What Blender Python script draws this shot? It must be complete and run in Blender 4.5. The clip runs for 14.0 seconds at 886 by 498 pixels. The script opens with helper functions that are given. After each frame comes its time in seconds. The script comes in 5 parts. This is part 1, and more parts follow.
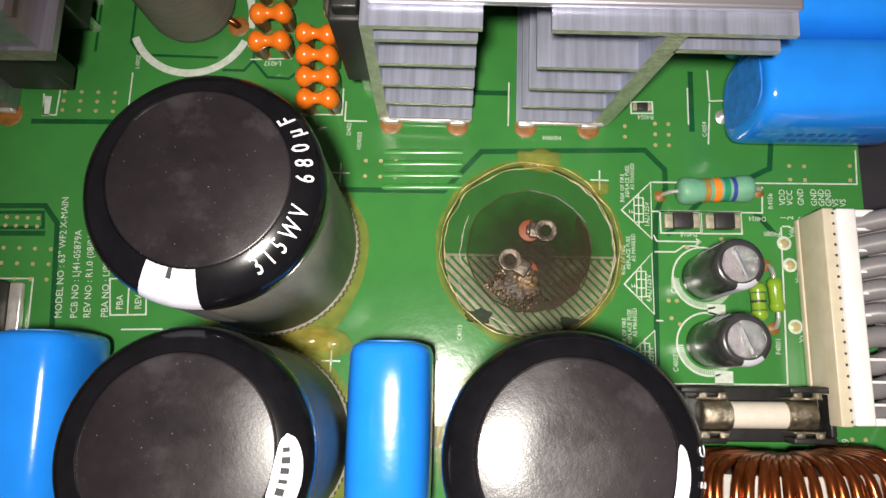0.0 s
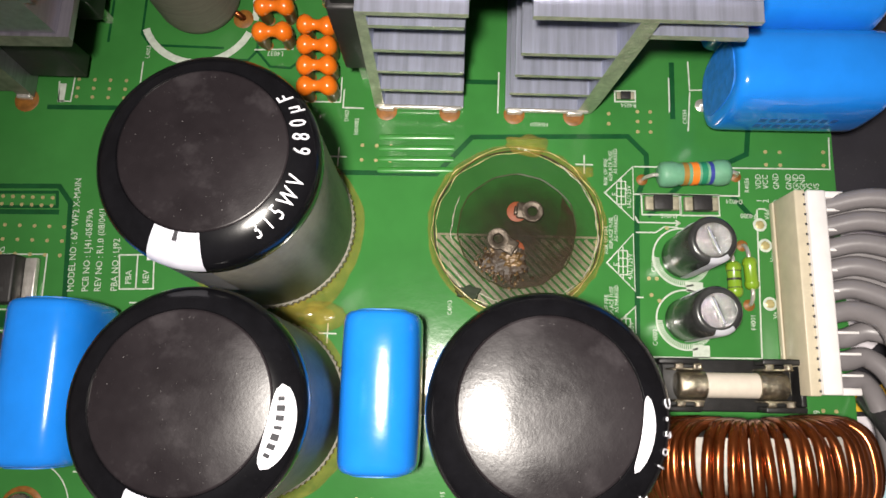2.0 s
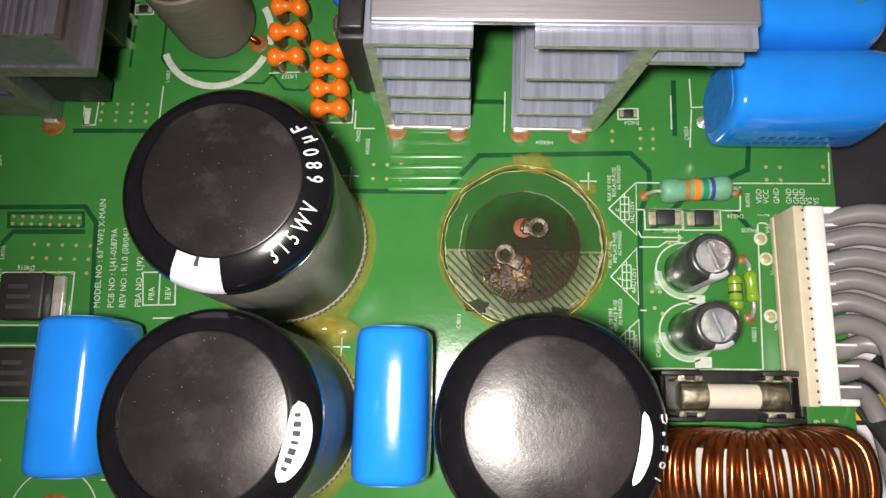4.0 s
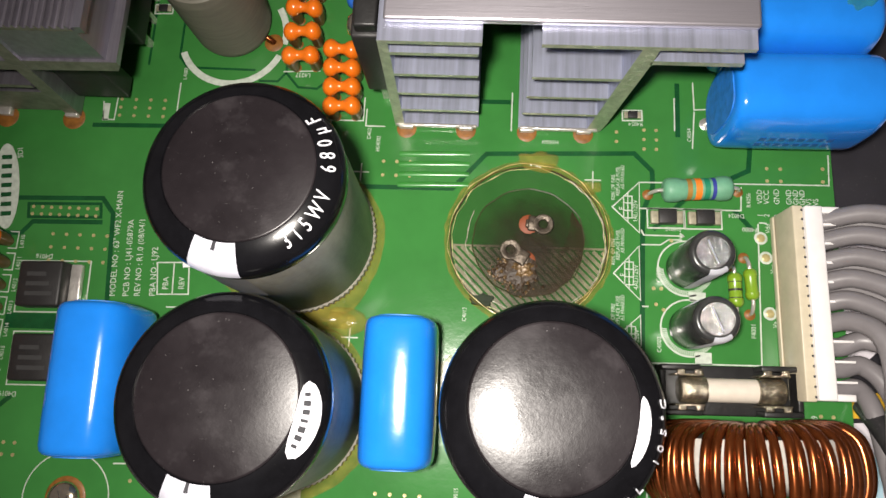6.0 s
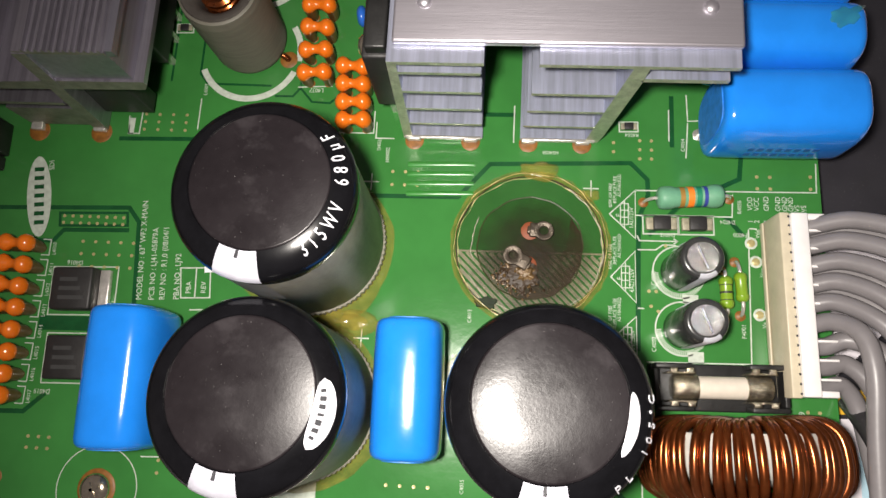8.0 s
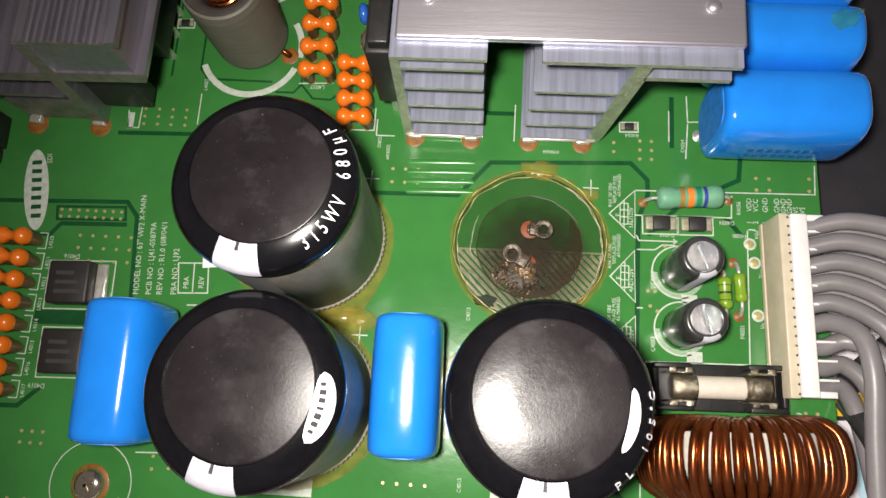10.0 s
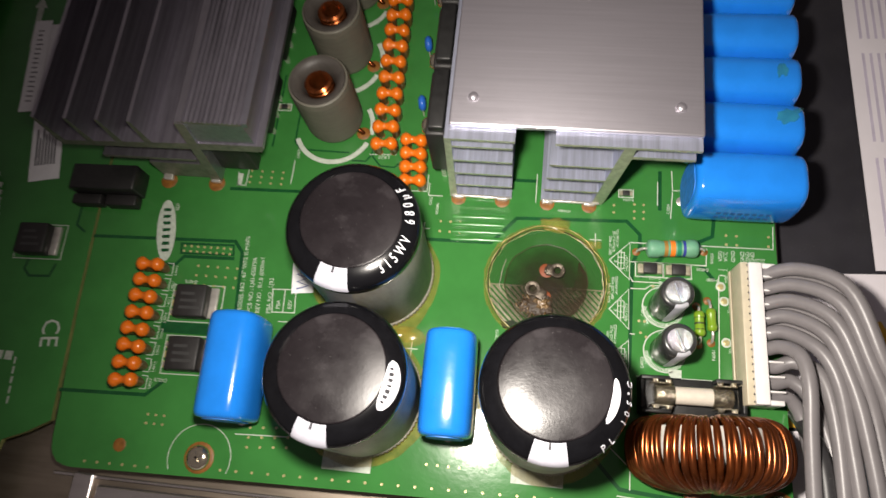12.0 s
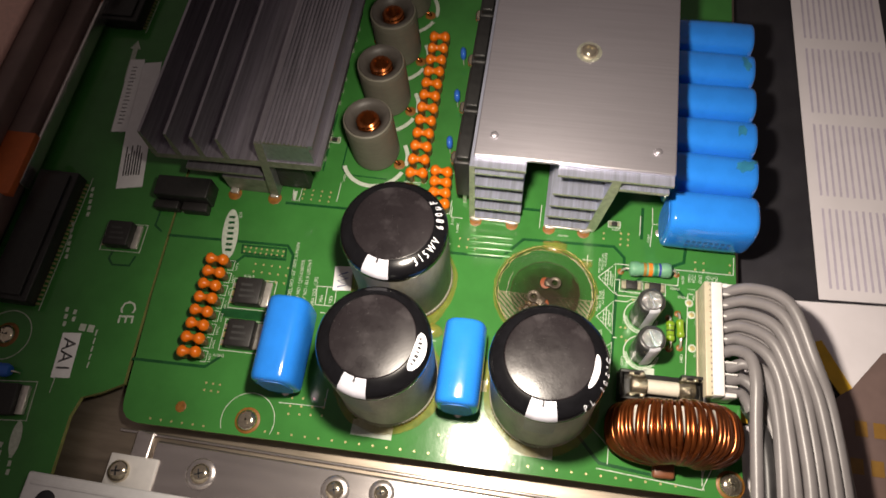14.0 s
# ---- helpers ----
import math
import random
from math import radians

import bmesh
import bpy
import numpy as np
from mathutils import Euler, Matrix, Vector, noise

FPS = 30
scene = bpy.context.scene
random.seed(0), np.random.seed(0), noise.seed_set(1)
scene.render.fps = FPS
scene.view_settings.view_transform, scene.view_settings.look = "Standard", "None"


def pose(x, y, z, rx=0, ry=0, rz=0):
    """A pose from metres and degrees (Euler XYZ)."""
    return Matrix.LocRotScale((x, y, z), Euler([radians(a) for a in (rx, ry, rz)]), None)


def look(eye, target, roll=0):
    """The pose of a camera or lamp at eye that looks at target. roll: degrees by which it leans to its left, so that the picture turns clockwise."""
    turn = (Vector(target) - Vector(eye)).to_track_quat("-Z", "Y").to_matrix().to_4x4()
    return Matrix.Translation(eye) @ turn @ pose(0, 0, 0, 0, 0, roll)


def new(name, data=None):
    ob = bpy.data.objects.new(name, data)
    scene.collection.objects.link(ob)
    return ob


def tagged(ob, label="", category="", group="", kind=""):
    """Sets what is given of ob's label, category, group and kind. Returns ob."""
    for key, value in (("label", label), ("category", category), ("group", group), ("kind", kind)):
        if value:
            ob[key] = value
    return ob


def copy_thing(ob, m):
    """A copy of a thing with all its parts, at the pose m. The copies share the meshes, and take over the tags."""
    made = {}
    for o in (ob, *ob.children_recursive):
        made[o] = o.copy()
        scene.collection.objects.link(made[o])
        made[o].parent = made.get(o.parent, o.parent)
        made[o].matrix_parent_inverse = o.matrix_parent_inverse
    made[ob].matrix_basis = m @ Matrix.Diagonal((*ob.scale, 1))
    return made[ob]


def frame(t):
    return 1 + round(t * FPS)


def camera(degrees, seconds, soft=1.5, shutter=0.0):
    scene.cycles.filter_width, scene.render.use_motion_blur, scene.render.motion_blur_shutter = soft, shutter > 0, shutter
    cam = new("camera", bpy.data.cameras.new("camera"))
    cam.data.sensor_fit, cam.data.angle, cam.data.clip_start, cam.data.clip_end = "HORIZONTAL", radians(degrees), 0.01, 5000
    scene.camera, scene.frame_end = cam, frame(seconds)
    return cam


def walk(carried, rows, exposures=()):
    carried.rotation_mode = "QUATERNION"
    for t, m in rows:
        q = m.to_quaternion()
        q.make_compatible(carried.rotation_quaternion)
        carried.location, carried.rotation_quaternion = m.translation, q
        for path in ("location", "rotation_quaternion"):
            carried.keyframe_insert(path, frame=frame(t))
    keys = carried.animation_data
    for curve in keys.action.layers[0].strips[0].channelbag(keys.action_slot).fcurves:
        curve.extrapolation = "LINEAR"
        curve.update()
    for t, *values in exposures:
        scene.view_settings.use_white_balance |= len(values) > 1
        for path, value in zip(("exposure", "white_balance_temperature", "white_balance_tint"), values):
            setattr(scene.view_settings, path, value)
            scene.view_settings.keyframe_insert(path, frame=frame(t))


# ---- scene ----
MM = 0.001
cam = camera(66.05, 14.0, shutter=0.4)
# seconds, place in millimetres over the board, turn in degrees
ROWS = [
    (0.0, 21.00, -34.96, 116.71, 10.57, 0.76, 1.92),
    (0.5, 21.02, -36.28, 116.50, 10.34, 0.65, 2.04),
    (1.0, 21.71, -40.59, 118.53, 10.56, 0.66, 2.52),
    (1.5, 21.34, -42.87, 118.57, 10.38, 0.03, 2.71),
    (2.0, 23.90, -41.26, 121.84, 11.32, 1.18, 2.35),
    (2.5, 25.25, -38.82, 122.33, 11.16, 1.28, 1.98),
    (3.0, 25.04, -38.51, 125.06, 11.03, 1.83, 1.96),
    (5.5, 25.25, -41.24, 128.02, 11.84, 2.69, 2.79),
    (6.0, 25.08, -42.66, 129.42, 12.16, 2.78, 3.09),
    (6.5, 24.55, -43.75, 131.41, 12.26, 3.02, 3.24),
    (7.0, 26.06, -42.50, 134.44, 12.15, 3.27, 2.94),
    (7.5, 26.59, -43.26, 135.39, 12.41, 3.34, 2.96),
    (8.0, 26.32, -43.34, 137.11, 12.25, 3.66, 3.07),
    (10.5, 25.13, -45.39, 136.55, 12.85, 2.93, 3.63),
    (11.0, 26.31, -46.66, 141.68, 13.03, 3.28, 3.74),
    (11.5, 26.49, -52.71, 151.80, 14.89, 3.44, 4.51),
    (12.0, 26.56, -61.70, 173.58, 18.41, 4.91, 5.86),
    (12.5, 27.55, -69.89, 189.00, 20.10, 5.45, 6.77),
    (13.0, 26.63, -80.35, 196.44, 21.05, 5.01, 8.00),
    (13.5, 25.19, -84.82, 196.70, 21.30, 4.22, 8.43),
    (14.0, 26.20, -89.81, 203.49, 24.01, 3.60, 8.97),
]
walk(cam, [(t, pose(x * MM, y * MM, z * MM, rx, ry, rz)) for t, x, y, z, rx, ry, rz in ROWS],
     [(0.0, -0.12, 6900, 10), (11.0, -0.12, 6900, 10), (12.0, -0.10, 7050, 10), (12.7, -0.04, 7450, 10), (14.0, 0.02, 7700, 11)])

# ---- light: one small torch beside the lens, a dim room around ----
world = bpy.data.worlds.new("world")
scene.world = world
world.use_nodes = True
world.node_tree.nodes["Background"].inputs[0].default_value = (1.0, 0.87, 0.92, 1)
world.node_tree.nodes["Background"].inputs[1].default_value = 0.095
lamp = bpy.data.lights.new("torch", "SPOT")
lamp.energy, lamp.shadow_soft_size, lamp.color = 1.93, 0.005, (1.0, 0.96, 0.93)
lamp.spot_size, lamp.spot_blend = radians(117), 1.0
torch = new("torch", lamp)
torch.matrix_world = look((0.014, -0.043, 0.150), (0.043, -0.033, 0))


# ---- materials ----
def material(name, color, rough=0.5, metal=0.0, vary=0.0, scale=200.0, bump=0.0, bump_scale=600.0, coat=0.0,
             alpha=1.0, dust=0.0, streak=None, transmission=0.0, spec=0.5, rough_vary=0.0, smudge=0.0):
    """Principled surface with two scales of colour change, dust specks, relief and optional streaks along an axis."""
    m = bpy.data.materials.new(name)
    m.use_nodes = True
    nt = m.node_tree
    b = nt.nodes["Principled BSDF"]
    b.inputs["Base Color"].default_value = (*color, 1)
    b.inputs["Roughness"].default_value = rough
    b.inputs["Metallic"].default_value = metal
    b.inputs["Coat Weight"].default_value = coat
    b.inputs["Coat Roughness"].default_value = 0.06
    b.inputs["Alpha"].default_value = alpha
    b.inputs["Transmission Weight"].default_value = transmission
    b.inputs["Specular IOR Level"].default_value = spec
    co = nt.nodes.new("ShaderNodeTexCoord")
    at = co.outputs["Object"]
    if streak:
        mp = nt.nodes.new("ShaderNodeMapping")
        mp.inputs["Scale"].default_value = streak
        nt.links.new(at, mp.inputs["Vector"])
        at_streak = mp.outputs["Vector"]
    else:
        at_streak = at

    def noise_node(vec, sc, detail=4.0, rough_=0.6):
        n = nt.nodes.new("ShaderNodeTexNoise")
        n.inputs["Scale"].default_value, n.inputs["Detail"].default_value, n.inputs["Roughness"].default_value = sc, detail, rough_
        nt.links.new(vec, n.inputs["Vector"])
        return n.outputs["Fac"]

    def ramp(fac, lo, hi, a, c):
        r = nt.nodes.new("ShaderNodeMapRange")
        r.inputs["From Min"].default_value, r.inputs["From Max"].default_value = lo, hi
        r.inputs["To Min"].default_value, r.inputs["To Max"].default_value = a, c
        nt.links.new(fac, r.inputs["Value"])
        return r.outputs["Result"]

    def mixed(fac, a, c):
        x = nt.nodes.new("ShaderNodeMix")
        x.data_type = "RGBA"
        nt.links.new(fac, x.inputs[0])
        for sock, v in ((x.inputs[6], a), (x.inputs[7], c)):
            if isinstance(v, tuple):
                sock.default_value = (*v, 1)
            else:
                nt.links.new(v, sock)
        return x.outputs[2]

    last = None
    if vary:
        f1 = ramp(noise_node(at_streak, scale), 0.3, 0.7, 0, 1)
        f2 = ramp(noise_node(at, scale * 7), 0.3, 0.7, 0, 1)
        dark = tuple(c * (1 - vary) for c in color)
        light = tuple(min(1, c * (1 + vary)) for c in color)
        last = mixed(f1, dark, light)
        last = mixed(ramp(f2, 0, 1, 0, vary * 0.5), last, tuple(min(1, c * (1 + 2 * vary)) for c in color))
        if rough_vary:
            nt.links.new(ramp(f1, 0, 1, max(0.02, rough - rough_vary), min(1, rough + rough_vary)), b.inputs["Roughness"])
    if dust:
        big = ramp(noise_node(at, 70, 2), 0.42, 0.75, 0, 1)
        spk = ramp(noise_node(at, 2600, 2), 0.66 - 0.02 * dust, 0.74, 0, 1)
        mul = nt.nodes.new("ShaderNodeMath")
        mul.operation = "MULTIPLY"
        nt.links.new(spk, mul.inputs[0])
        nt.links.new(ramp(big, 0, 1, 0.12 * dust, 0.75 * dust), mul.inputs[1])
        film = nt.nodes.new("ShaderNodeMath")
        film.operation = "MULTIPLY_ADD"
        nt.links.new(big, film.inputs[0])
        film.inputs[1].default_value = 0.075 * dust
        nt.links.new(mul.outputs[0], film.inputs[2])
        last = mixed(film.outputs[0], last if last else color, (0.6, 0.58, 0.56))
    if smudge:
        wisp = ramp(noise_node(at, 95, 9, 0.62), 0.56, 0.80, 0, smudge)
        last = mixed(wisp, last if last else color, (0.34, 0.31, 0.33))
        lint = ramp(noise_node(at, 3600, 2, 0.5), 0.725, 0.775, 0, min(1.0, smudge * 5))
        last = mixed(lint, last, (0.40, 0.38, 0.38))
    if last:
        nt.links.new(last, b.inputs["Base Color"])
    if bump:
        bp = nt.nodes.new("ShaderNodeBump")
        bp.inputs["Strength"].default_value = bump
        bp.inputs["Distance"].default_value = 0.0004
        nt.links.new(noise_node(at_streak, bump_scale), bp.inputs["Height"])
        nt.links.new(bp.outputs["Normal"], b.inputs["Normal"])
    return m


MASK = material("solder_mask", (0.034, 0.168, 0.037), 0.15, vary=0.16, scale=45, bump=0.07, bump_scale=420, spec=0.45)
MASK_DARK = material("bare_mask", (0.006, 0.062, 0.018), 0.25, vary=0.2, scale=300)
MASK_LINE = material("copper_under_mask", (0.034, 0.20, 0.036), 0.24, vary=0.1, scale=300)
EDGE = material("board_edge", (0.20, 0.22, 0.07), 0.7, vary=0.2)
SILK_DIRTY = material("dirty_silkscreen", (0.27, 0.245, 0.155), 0.4, vary=0.35, scale=500)
SILK = material("silkscreen", (0.43, 0.48, 0.41), 0.6, vary=0.2, scale=900)
TIN = material("solder", (0.74, 0.71, 0.66), 0.24, 0.7, vary=0.15, scale=900, bump=0.3, bump_scale=1500)
GOLD = material("via_tin", (0.40, 0.34, 0.16), 0.35, 0.25, vary=0.2, scale=900)
FLUX = material("copper_pad", (0.19, 0.075, 0.012), 0.5, 0.0, vary=0.4, scale=700, coat=0.1)
SLEEVE = material("black_sleeve", (0.004, 0.004, 0.005), 0.19, vary=0.3, scale=300, coat=0.14, spec=0.3, dust=0.01, bump=0.04, bump_scale=250)
SLEEVE_SIDE = material("grey_sleeve", (0.25, 0.235, 0.19), 0.55, vary=0.45, scale=140, streak=(1, 1, 0.3), coat=0.0, dust=0.4, bump=0.15, bump_scale=400)
CAP_TOP = material("cap_disc", (0.0125, 0.010, 0.0115), 0.30, vary=0.3, scale=70, bump=0.05, bump_scale=1800, rough_vary=0.10, spec=0.35, smudge=0.10)
STRIPE = material("faded_stripe", (0.20, 0.195, 0.20), 0.4, vary=0.15, scale=300)
WHITE = material("white_print", (0.74, 0.74, 0.80), 0.45, vary=0.06, scale=500, bump=0.15, bump_scale=900)
PALE_GLUE = material("pale_glue_crest", (0.52, 0.46, 0.22), 0.2, vary=0.4, scale=700, coat=0.5, bump=0.5, bump_scale=900)
GLUE = material("yellow_glue", (0.36, 0.27, 0.05), 0.14, vary=0.5, scale=350, alpha=0.34, coat=0.6, bump=0.3, bump_scale=500)
BLUE = material("blue_epoxy", (0.006, 0.20, 0.72), 0.15, vary=0.08, scale=120, coat=0.4, dust=0.10, bump=0.08, bump_scale=220)
SEAL = material("resin_end", (0.012, 0.165, 0.56), 0.5, vary=0.3, scale=500, bump=0.3, bump_scale=900)
ALU = material("extruded_aluminium", (0.44, 0.465, 0.575), 0.38, 0.74, vary=0.26, scale=60, streak=(14, 0.6, 14), bump=0.12, bump_scale=300)
ALU_DULL_CUT = material("dull_sawn_aluminium", (0.21, 0.21, 0.17), 0.5, 0.5, vary=0.3, scale=500, bump=0.4, bump_scale=1200)
ALU_DULL = material("dull_aluminium", (0.36, 0.34, 0.385), 0.36, 0.85, vary=0.3, scale=60, streak=(14, 0.6, 14), bump=0.12, bump_scale=300)
ALU_LEDGE = material("smooth_dull_aluminium", (0.34, 0.33, 0.385), 0.38, 0.85, vary=0.14, scale=60, streak=(14, 0.6, 14), bump=0.12, bump_scale=300)
ALU_TOP = material("brushed_aluminium", (0.64, 0.61, 0.665), 0.37, 0.88, vary=0.07, scale=60, streak=(0.5, 22, 22), bump=0.10, bump_scale=260, dust=0.12)
ALU_CUT = material("sawn_aluminium", (0.54, 0.54, 0.44), 0.32, 0.7, vary=0.3, scale=500, bump=0.9, bump_scale=1200)
STEEL = material("chassis_steel", (0.72, 0.67, 0.66), 0.25, 0.92, vary=0.12, scale=40, streak=(1, 8, 8), bump=0.06, bump_scale=200, dust=0.1)
# Chassis steel darkened and browned: shade and a brown reflection put into its colour.
CHASSIS_SHADED = material("shaded_chassis_steel", (0.30, 0.25, 0.20), 0.40, 0.8, vary=0.25, scale=40, streak=(1, 8, 8), bump=0.08, bump_scale=200, dust=0.15)
SCREW = material("nickel_screw", (0.74, 0.66, 0.52), 0.14, 0.95, vary=0.15, scale=900)
BLACK = material("black_plastic", (0.012, 0.012, 0.012), 0.4, vary=0.3, scale=500, bump=0.12, bump_scale=1500, dust=0.12)
CRINKLE = material("crinkled_foil", (0.37, 0.36, 0.37), 0.16, 0.95, vary=0.5, scale=1200, bump=1.0, bump_scale=1500)
CHIP = material("chip_epoxy", (0.016, 0.015, 0.015), 0.5, vary=0.2, scale=600, bump=0.15, bump_scale=2500)
ORANGE = material("orange_epoxy", (0.68, 0.145, 0.010), 0.25, vary=0.12, scale=500, coat=0.4)
RESIN = material("green_resistor", (0.12, 0.31, 0.19), 0.5, vary=0.12, scale=500, bump=0.15, bump_scale=1200)
LIME = material("lime_epoxy", (0.17, 0.30, 0.02), 0.3, vary=0.12, scale=600, coat=0.3)
CREAM = material("cream_nylon", (0.52, 0.46, 0.34), 0.4, vary=0.08, scale=300, bump=0.06)
NYLON = material("white_nylon", (0.72, 0.70, 0.69), 0.38, vary=0.05, scale=300)
CERAMIC = material("ceramic_tube", (0.60, 0.54, 0.46), 0.35, vary=0.06, scale=600)
COPPER = material("enamelled_copper", (0.20, 0.052, 0.014), 0.23, 0.86, vary=0.5, scale=260, coat=0.12, dust=0.25)
CORE = material("toroid_core", (0.38, 0.37, 0.34), 0.6, vary=0.15, scale=500)
GREY_WIRE = material("grey_pvc", (0.172, 0.160, 0.165), 0.38, vary=0.10, scale=160, bump=0.12, bump_scale=260, dust=0.1)
BLACK_WIRE = material("black_pvc", (0.024, 0.023, 0.025), 0.42, vary=0.3, scale=200, dust=0.4)
SHRINK = material("grey_shrink", (0.115, 0.108, 0.085), 0.55, vary=0.18, scale=160, streak=(1, 1, 9), bump=0.25, bump_scale=420)
SHRINK_DARK = material("dark_shrink", (0.055, 0.048, 0.042), 0.5, vary=0.25, scale=300, bump=0.2, bump_scale=420)
CLOTH = material("dark_mat", (0.012, 0.011, 0.016), 0.7, vary=0.3, scale=60, dust=0.15)
PAPER = material("white_sheet", (0.72, 0.68, 0.72), 0.6, vary=0.05, scale=60)
PAPER_LINE = material("grey_conductor", (0.50, 0.45, 0.55), 0.6, vary=0.1)
YELLOW = material("yellow_tape", (0.72, 0.42, 0.03), 0.5, vary=0.12, scale=150)
BROWN = material("brown_frame", (0.15, 0.10, 0.092), 0.5, vary=0.3, scale=40)
RUST = material("orange_tape", (0.45, 0.10, 0.025), 0.6, vary=0.25, scale=60)
BURNT = material("soot", (0.030, 0.017, 0.007), 0.5, vary=0.5, scale=600, bump=0.8, bump_scale=900)
CHAR = material("charred_lug", (0.060, 0.036, 0.017), 0.35, 0.25, vary=0.4, scale=900, bump=0.5, bump_scale=1500)
LABEL = material("paper_label", (0.76, 0.76, 0.78), 0.6, vary=0.05, scale=300)
# Print ink; also paints the shade of screw slots, connector slots and the hole.
INK = material("black_ink_and_recess", (0.02, 0.02, 0.025), 0.6)


def fixed(name, color, rough=0.5):
    return material(name, color, rough, vary=0.08, scale=600)


# ---- building tools: all lengths in millimetres ----
def root(name, x, y, z=0.0, rz=0.0, label="", category="", group="", kind=""):
    ob = new(name)
    ob.empty_display_size = 0.002
    ob.matrix_basis = pose(x * MM, y * MM, z * MM, 0, 0, rz)
    return tagged(ob, label, category, group, kind)


def part(name, bm, mat, parent=None, label="", at=None, angle=50):
    me = bpy.data.meshes.new(name)
    bmesh.ops.recalc_face_normals(bm, faces=bm.faces[:])
    bm.to_mesh(me)
    bm.free()
    me.transform(Matrix.Scale(MM, 4))
    me.materials.append(mat)
    me.polygons.foreach_set("use_smooth", [True] * len(me.polygons))
    me.set_sharp_from_angle(angle=radians(angle))
    if mat in (ALU, ALU_DULL):
        me.materials.append(ALU_CUT if mat is ALU else ALU_DULL_CUT)
        for f in me.polygons:
            f.material_index = 1 if f.normal.y < -0.9 else 0
    ob = new(name, me)
    if parent:
        ob.parent = parent
    if at:
        ob.matrix_basis = at
    if label:
        ob["label"] = label
    return ob


def again(ob, parent, m):
    """One more piece on the same mesh."""
    o = ob.copy()
    scene.collection.objects.link(o)
    o.parent, o.matrix_basis = parent, m
    return o


def mm(x, y, z=0.0, rx=0, ry=0, rz=0):
    return pose(x * MM, y * MM, z * MM, rx, ry, rz)


def box(x0, x1, y0, y1, z0, z1, bevel=0.0, seg=2, bm=None):
    bm = bm or bmesh.new()
    made = bmesh.ops.create_cube(bm, size=1)["verts"]
    for v in made:
        v.co = Vector((x0 + (v.co.x + 0.5) * (x1 - x0), y0 + (v.co.y + 0.5) * (y1 - y0), z0 + (v.co.z + 0.5) * (z1 - z0)))
    if bevel:
        edges = list({e for v in made for e in v.link_edges})
        bmesh.ops.bevel(bm, geom=edges, offset=bevel, segments=seg, affect="EDGES", profile=0.5)
    return bm


def lathe(profile, seg=48, cx=0.0, cy=0.0, a0=0.0, a1=360.0, bm=None):
    """Turn (radius, height) pairs about the upright axis."""
    bm = bm or bmesh.new()
    full = a1 - a0 >= 360
    n = seg if full else seg + 1
    rings = []
    for r, z in profile:
        if r < 1e-6:
            rings.append([bm.verts.new((cx, cy, z))])
            continue
        ring = []
        for i in range(n):
            a = radians(a0 + (a1 - a0) * i / seg)
            ring.append(bm.verts.new((cx + r * math.cos(a), cy + r * math.sin(a), z)))
        rings.append(ring)
    for p, q in zip(rings, rings[1:]):
        for i in range(seg):
            j = (i + 1) % n
            if len(p) == 1 and len(q) == 1:
                continue
            if len(p) == 1:
                bm.faces.new((p[0], q[i], q[j]))
            elif len(q) == 1:
                bm.faces.new((p[i], p[j], q[0]))
            else:
                bm.faces.new((p[i], p[j], q[j], q[i]))
    return bm


def prism(outline, y0, y1, bm=None):
    """An outline in x and z, drawn out along y."""
    bm = bm or bmesh.new()
    a = [bm.verts.new((x, y0, z)) for x, z in outline]
    b = [bm.verts.new((x, y1, z)) for x, z in outline]
    bm.faces.new(a)
    bm.faces.new(b[::-1])
    for i in range(len(a)):
        j = (i + 1) % len(a)
        bm.faces.new((a[i], b[i], b[j], a[j]))
    return bm


def slab(outline, z0, z1, bm=None):
    """An outline in x and y with thickness."""
    bm = bm or bmesh.new()
    a = [bm.verts.new((x, y, z0)) for x, y in outline]
    b = [bm.verts.new((x, y, z1)) for x, y in outline]
    bm.faces.new(a[::-1])
    bm.faces.new(b)
    for i in range(len(a)):
        j = (i + 1) % len(a)
        bm.faces.new((a[i], a[j], b[j], b[i]))
    return bm


def tube(points, r, seg=8, bm=None, caps=True):
    bm = bm or bmesh.new()
    pts = [Vector(p) for p in points]
    side, rings = None, []
    for i, p in enumerate(pts):
        d = (pts[min(i + 1, len(pts) - 1)] - pts[max(i - 1, 0)]).normalized()
        if side is None:
            side = d.orthogonal().normalized()
        else:
            side = (side - d * side.dot(d)).normalized()
        up = d.cross(side)
        rr = r[i] if isinstance(r, (list, tuple)) else r
        rings.append([bm.verts.new(p + rr * (math.cos(2 * math.pi * k / seg) * side + math.sin(2 * math.pi * k / seg) * up)) for k in range(seg)])
    for a, b in zip(rings, rings[1:]):
        for k in range(seg):
            bm.faces.new((a[k], a[(k + 1) % seg], b[(k + 1) % seg], b[k]))
    if caps:
        bm.faces.new(rings[0][::-1])
        bm.faces.new(rings[-1])
    return bm


def bend(points, n=10):
    """A smooth line through the points."""
    p = [Vector(q) for q in points]
    p = [2 * p[0] - p[1]] + p + [2 * p[-1] - p[-2]]
    out = []
    for i in range(1, len(p) - 2):
        for k in range(n):
            t = k / n
            out.append(0.5 * (2 * p[i] + (p[i + 1] - p[i - 1]) * t + (2 * p[i - 1] - 5 * p[i] + 4 * p[i + 1] - p[i + 2]) * t * t
                              + (3 * p[i] - p[i - 1] - 3 * p[i + 1] + p[i + 2]) * t ** 3))
    return out + [p[-2]]


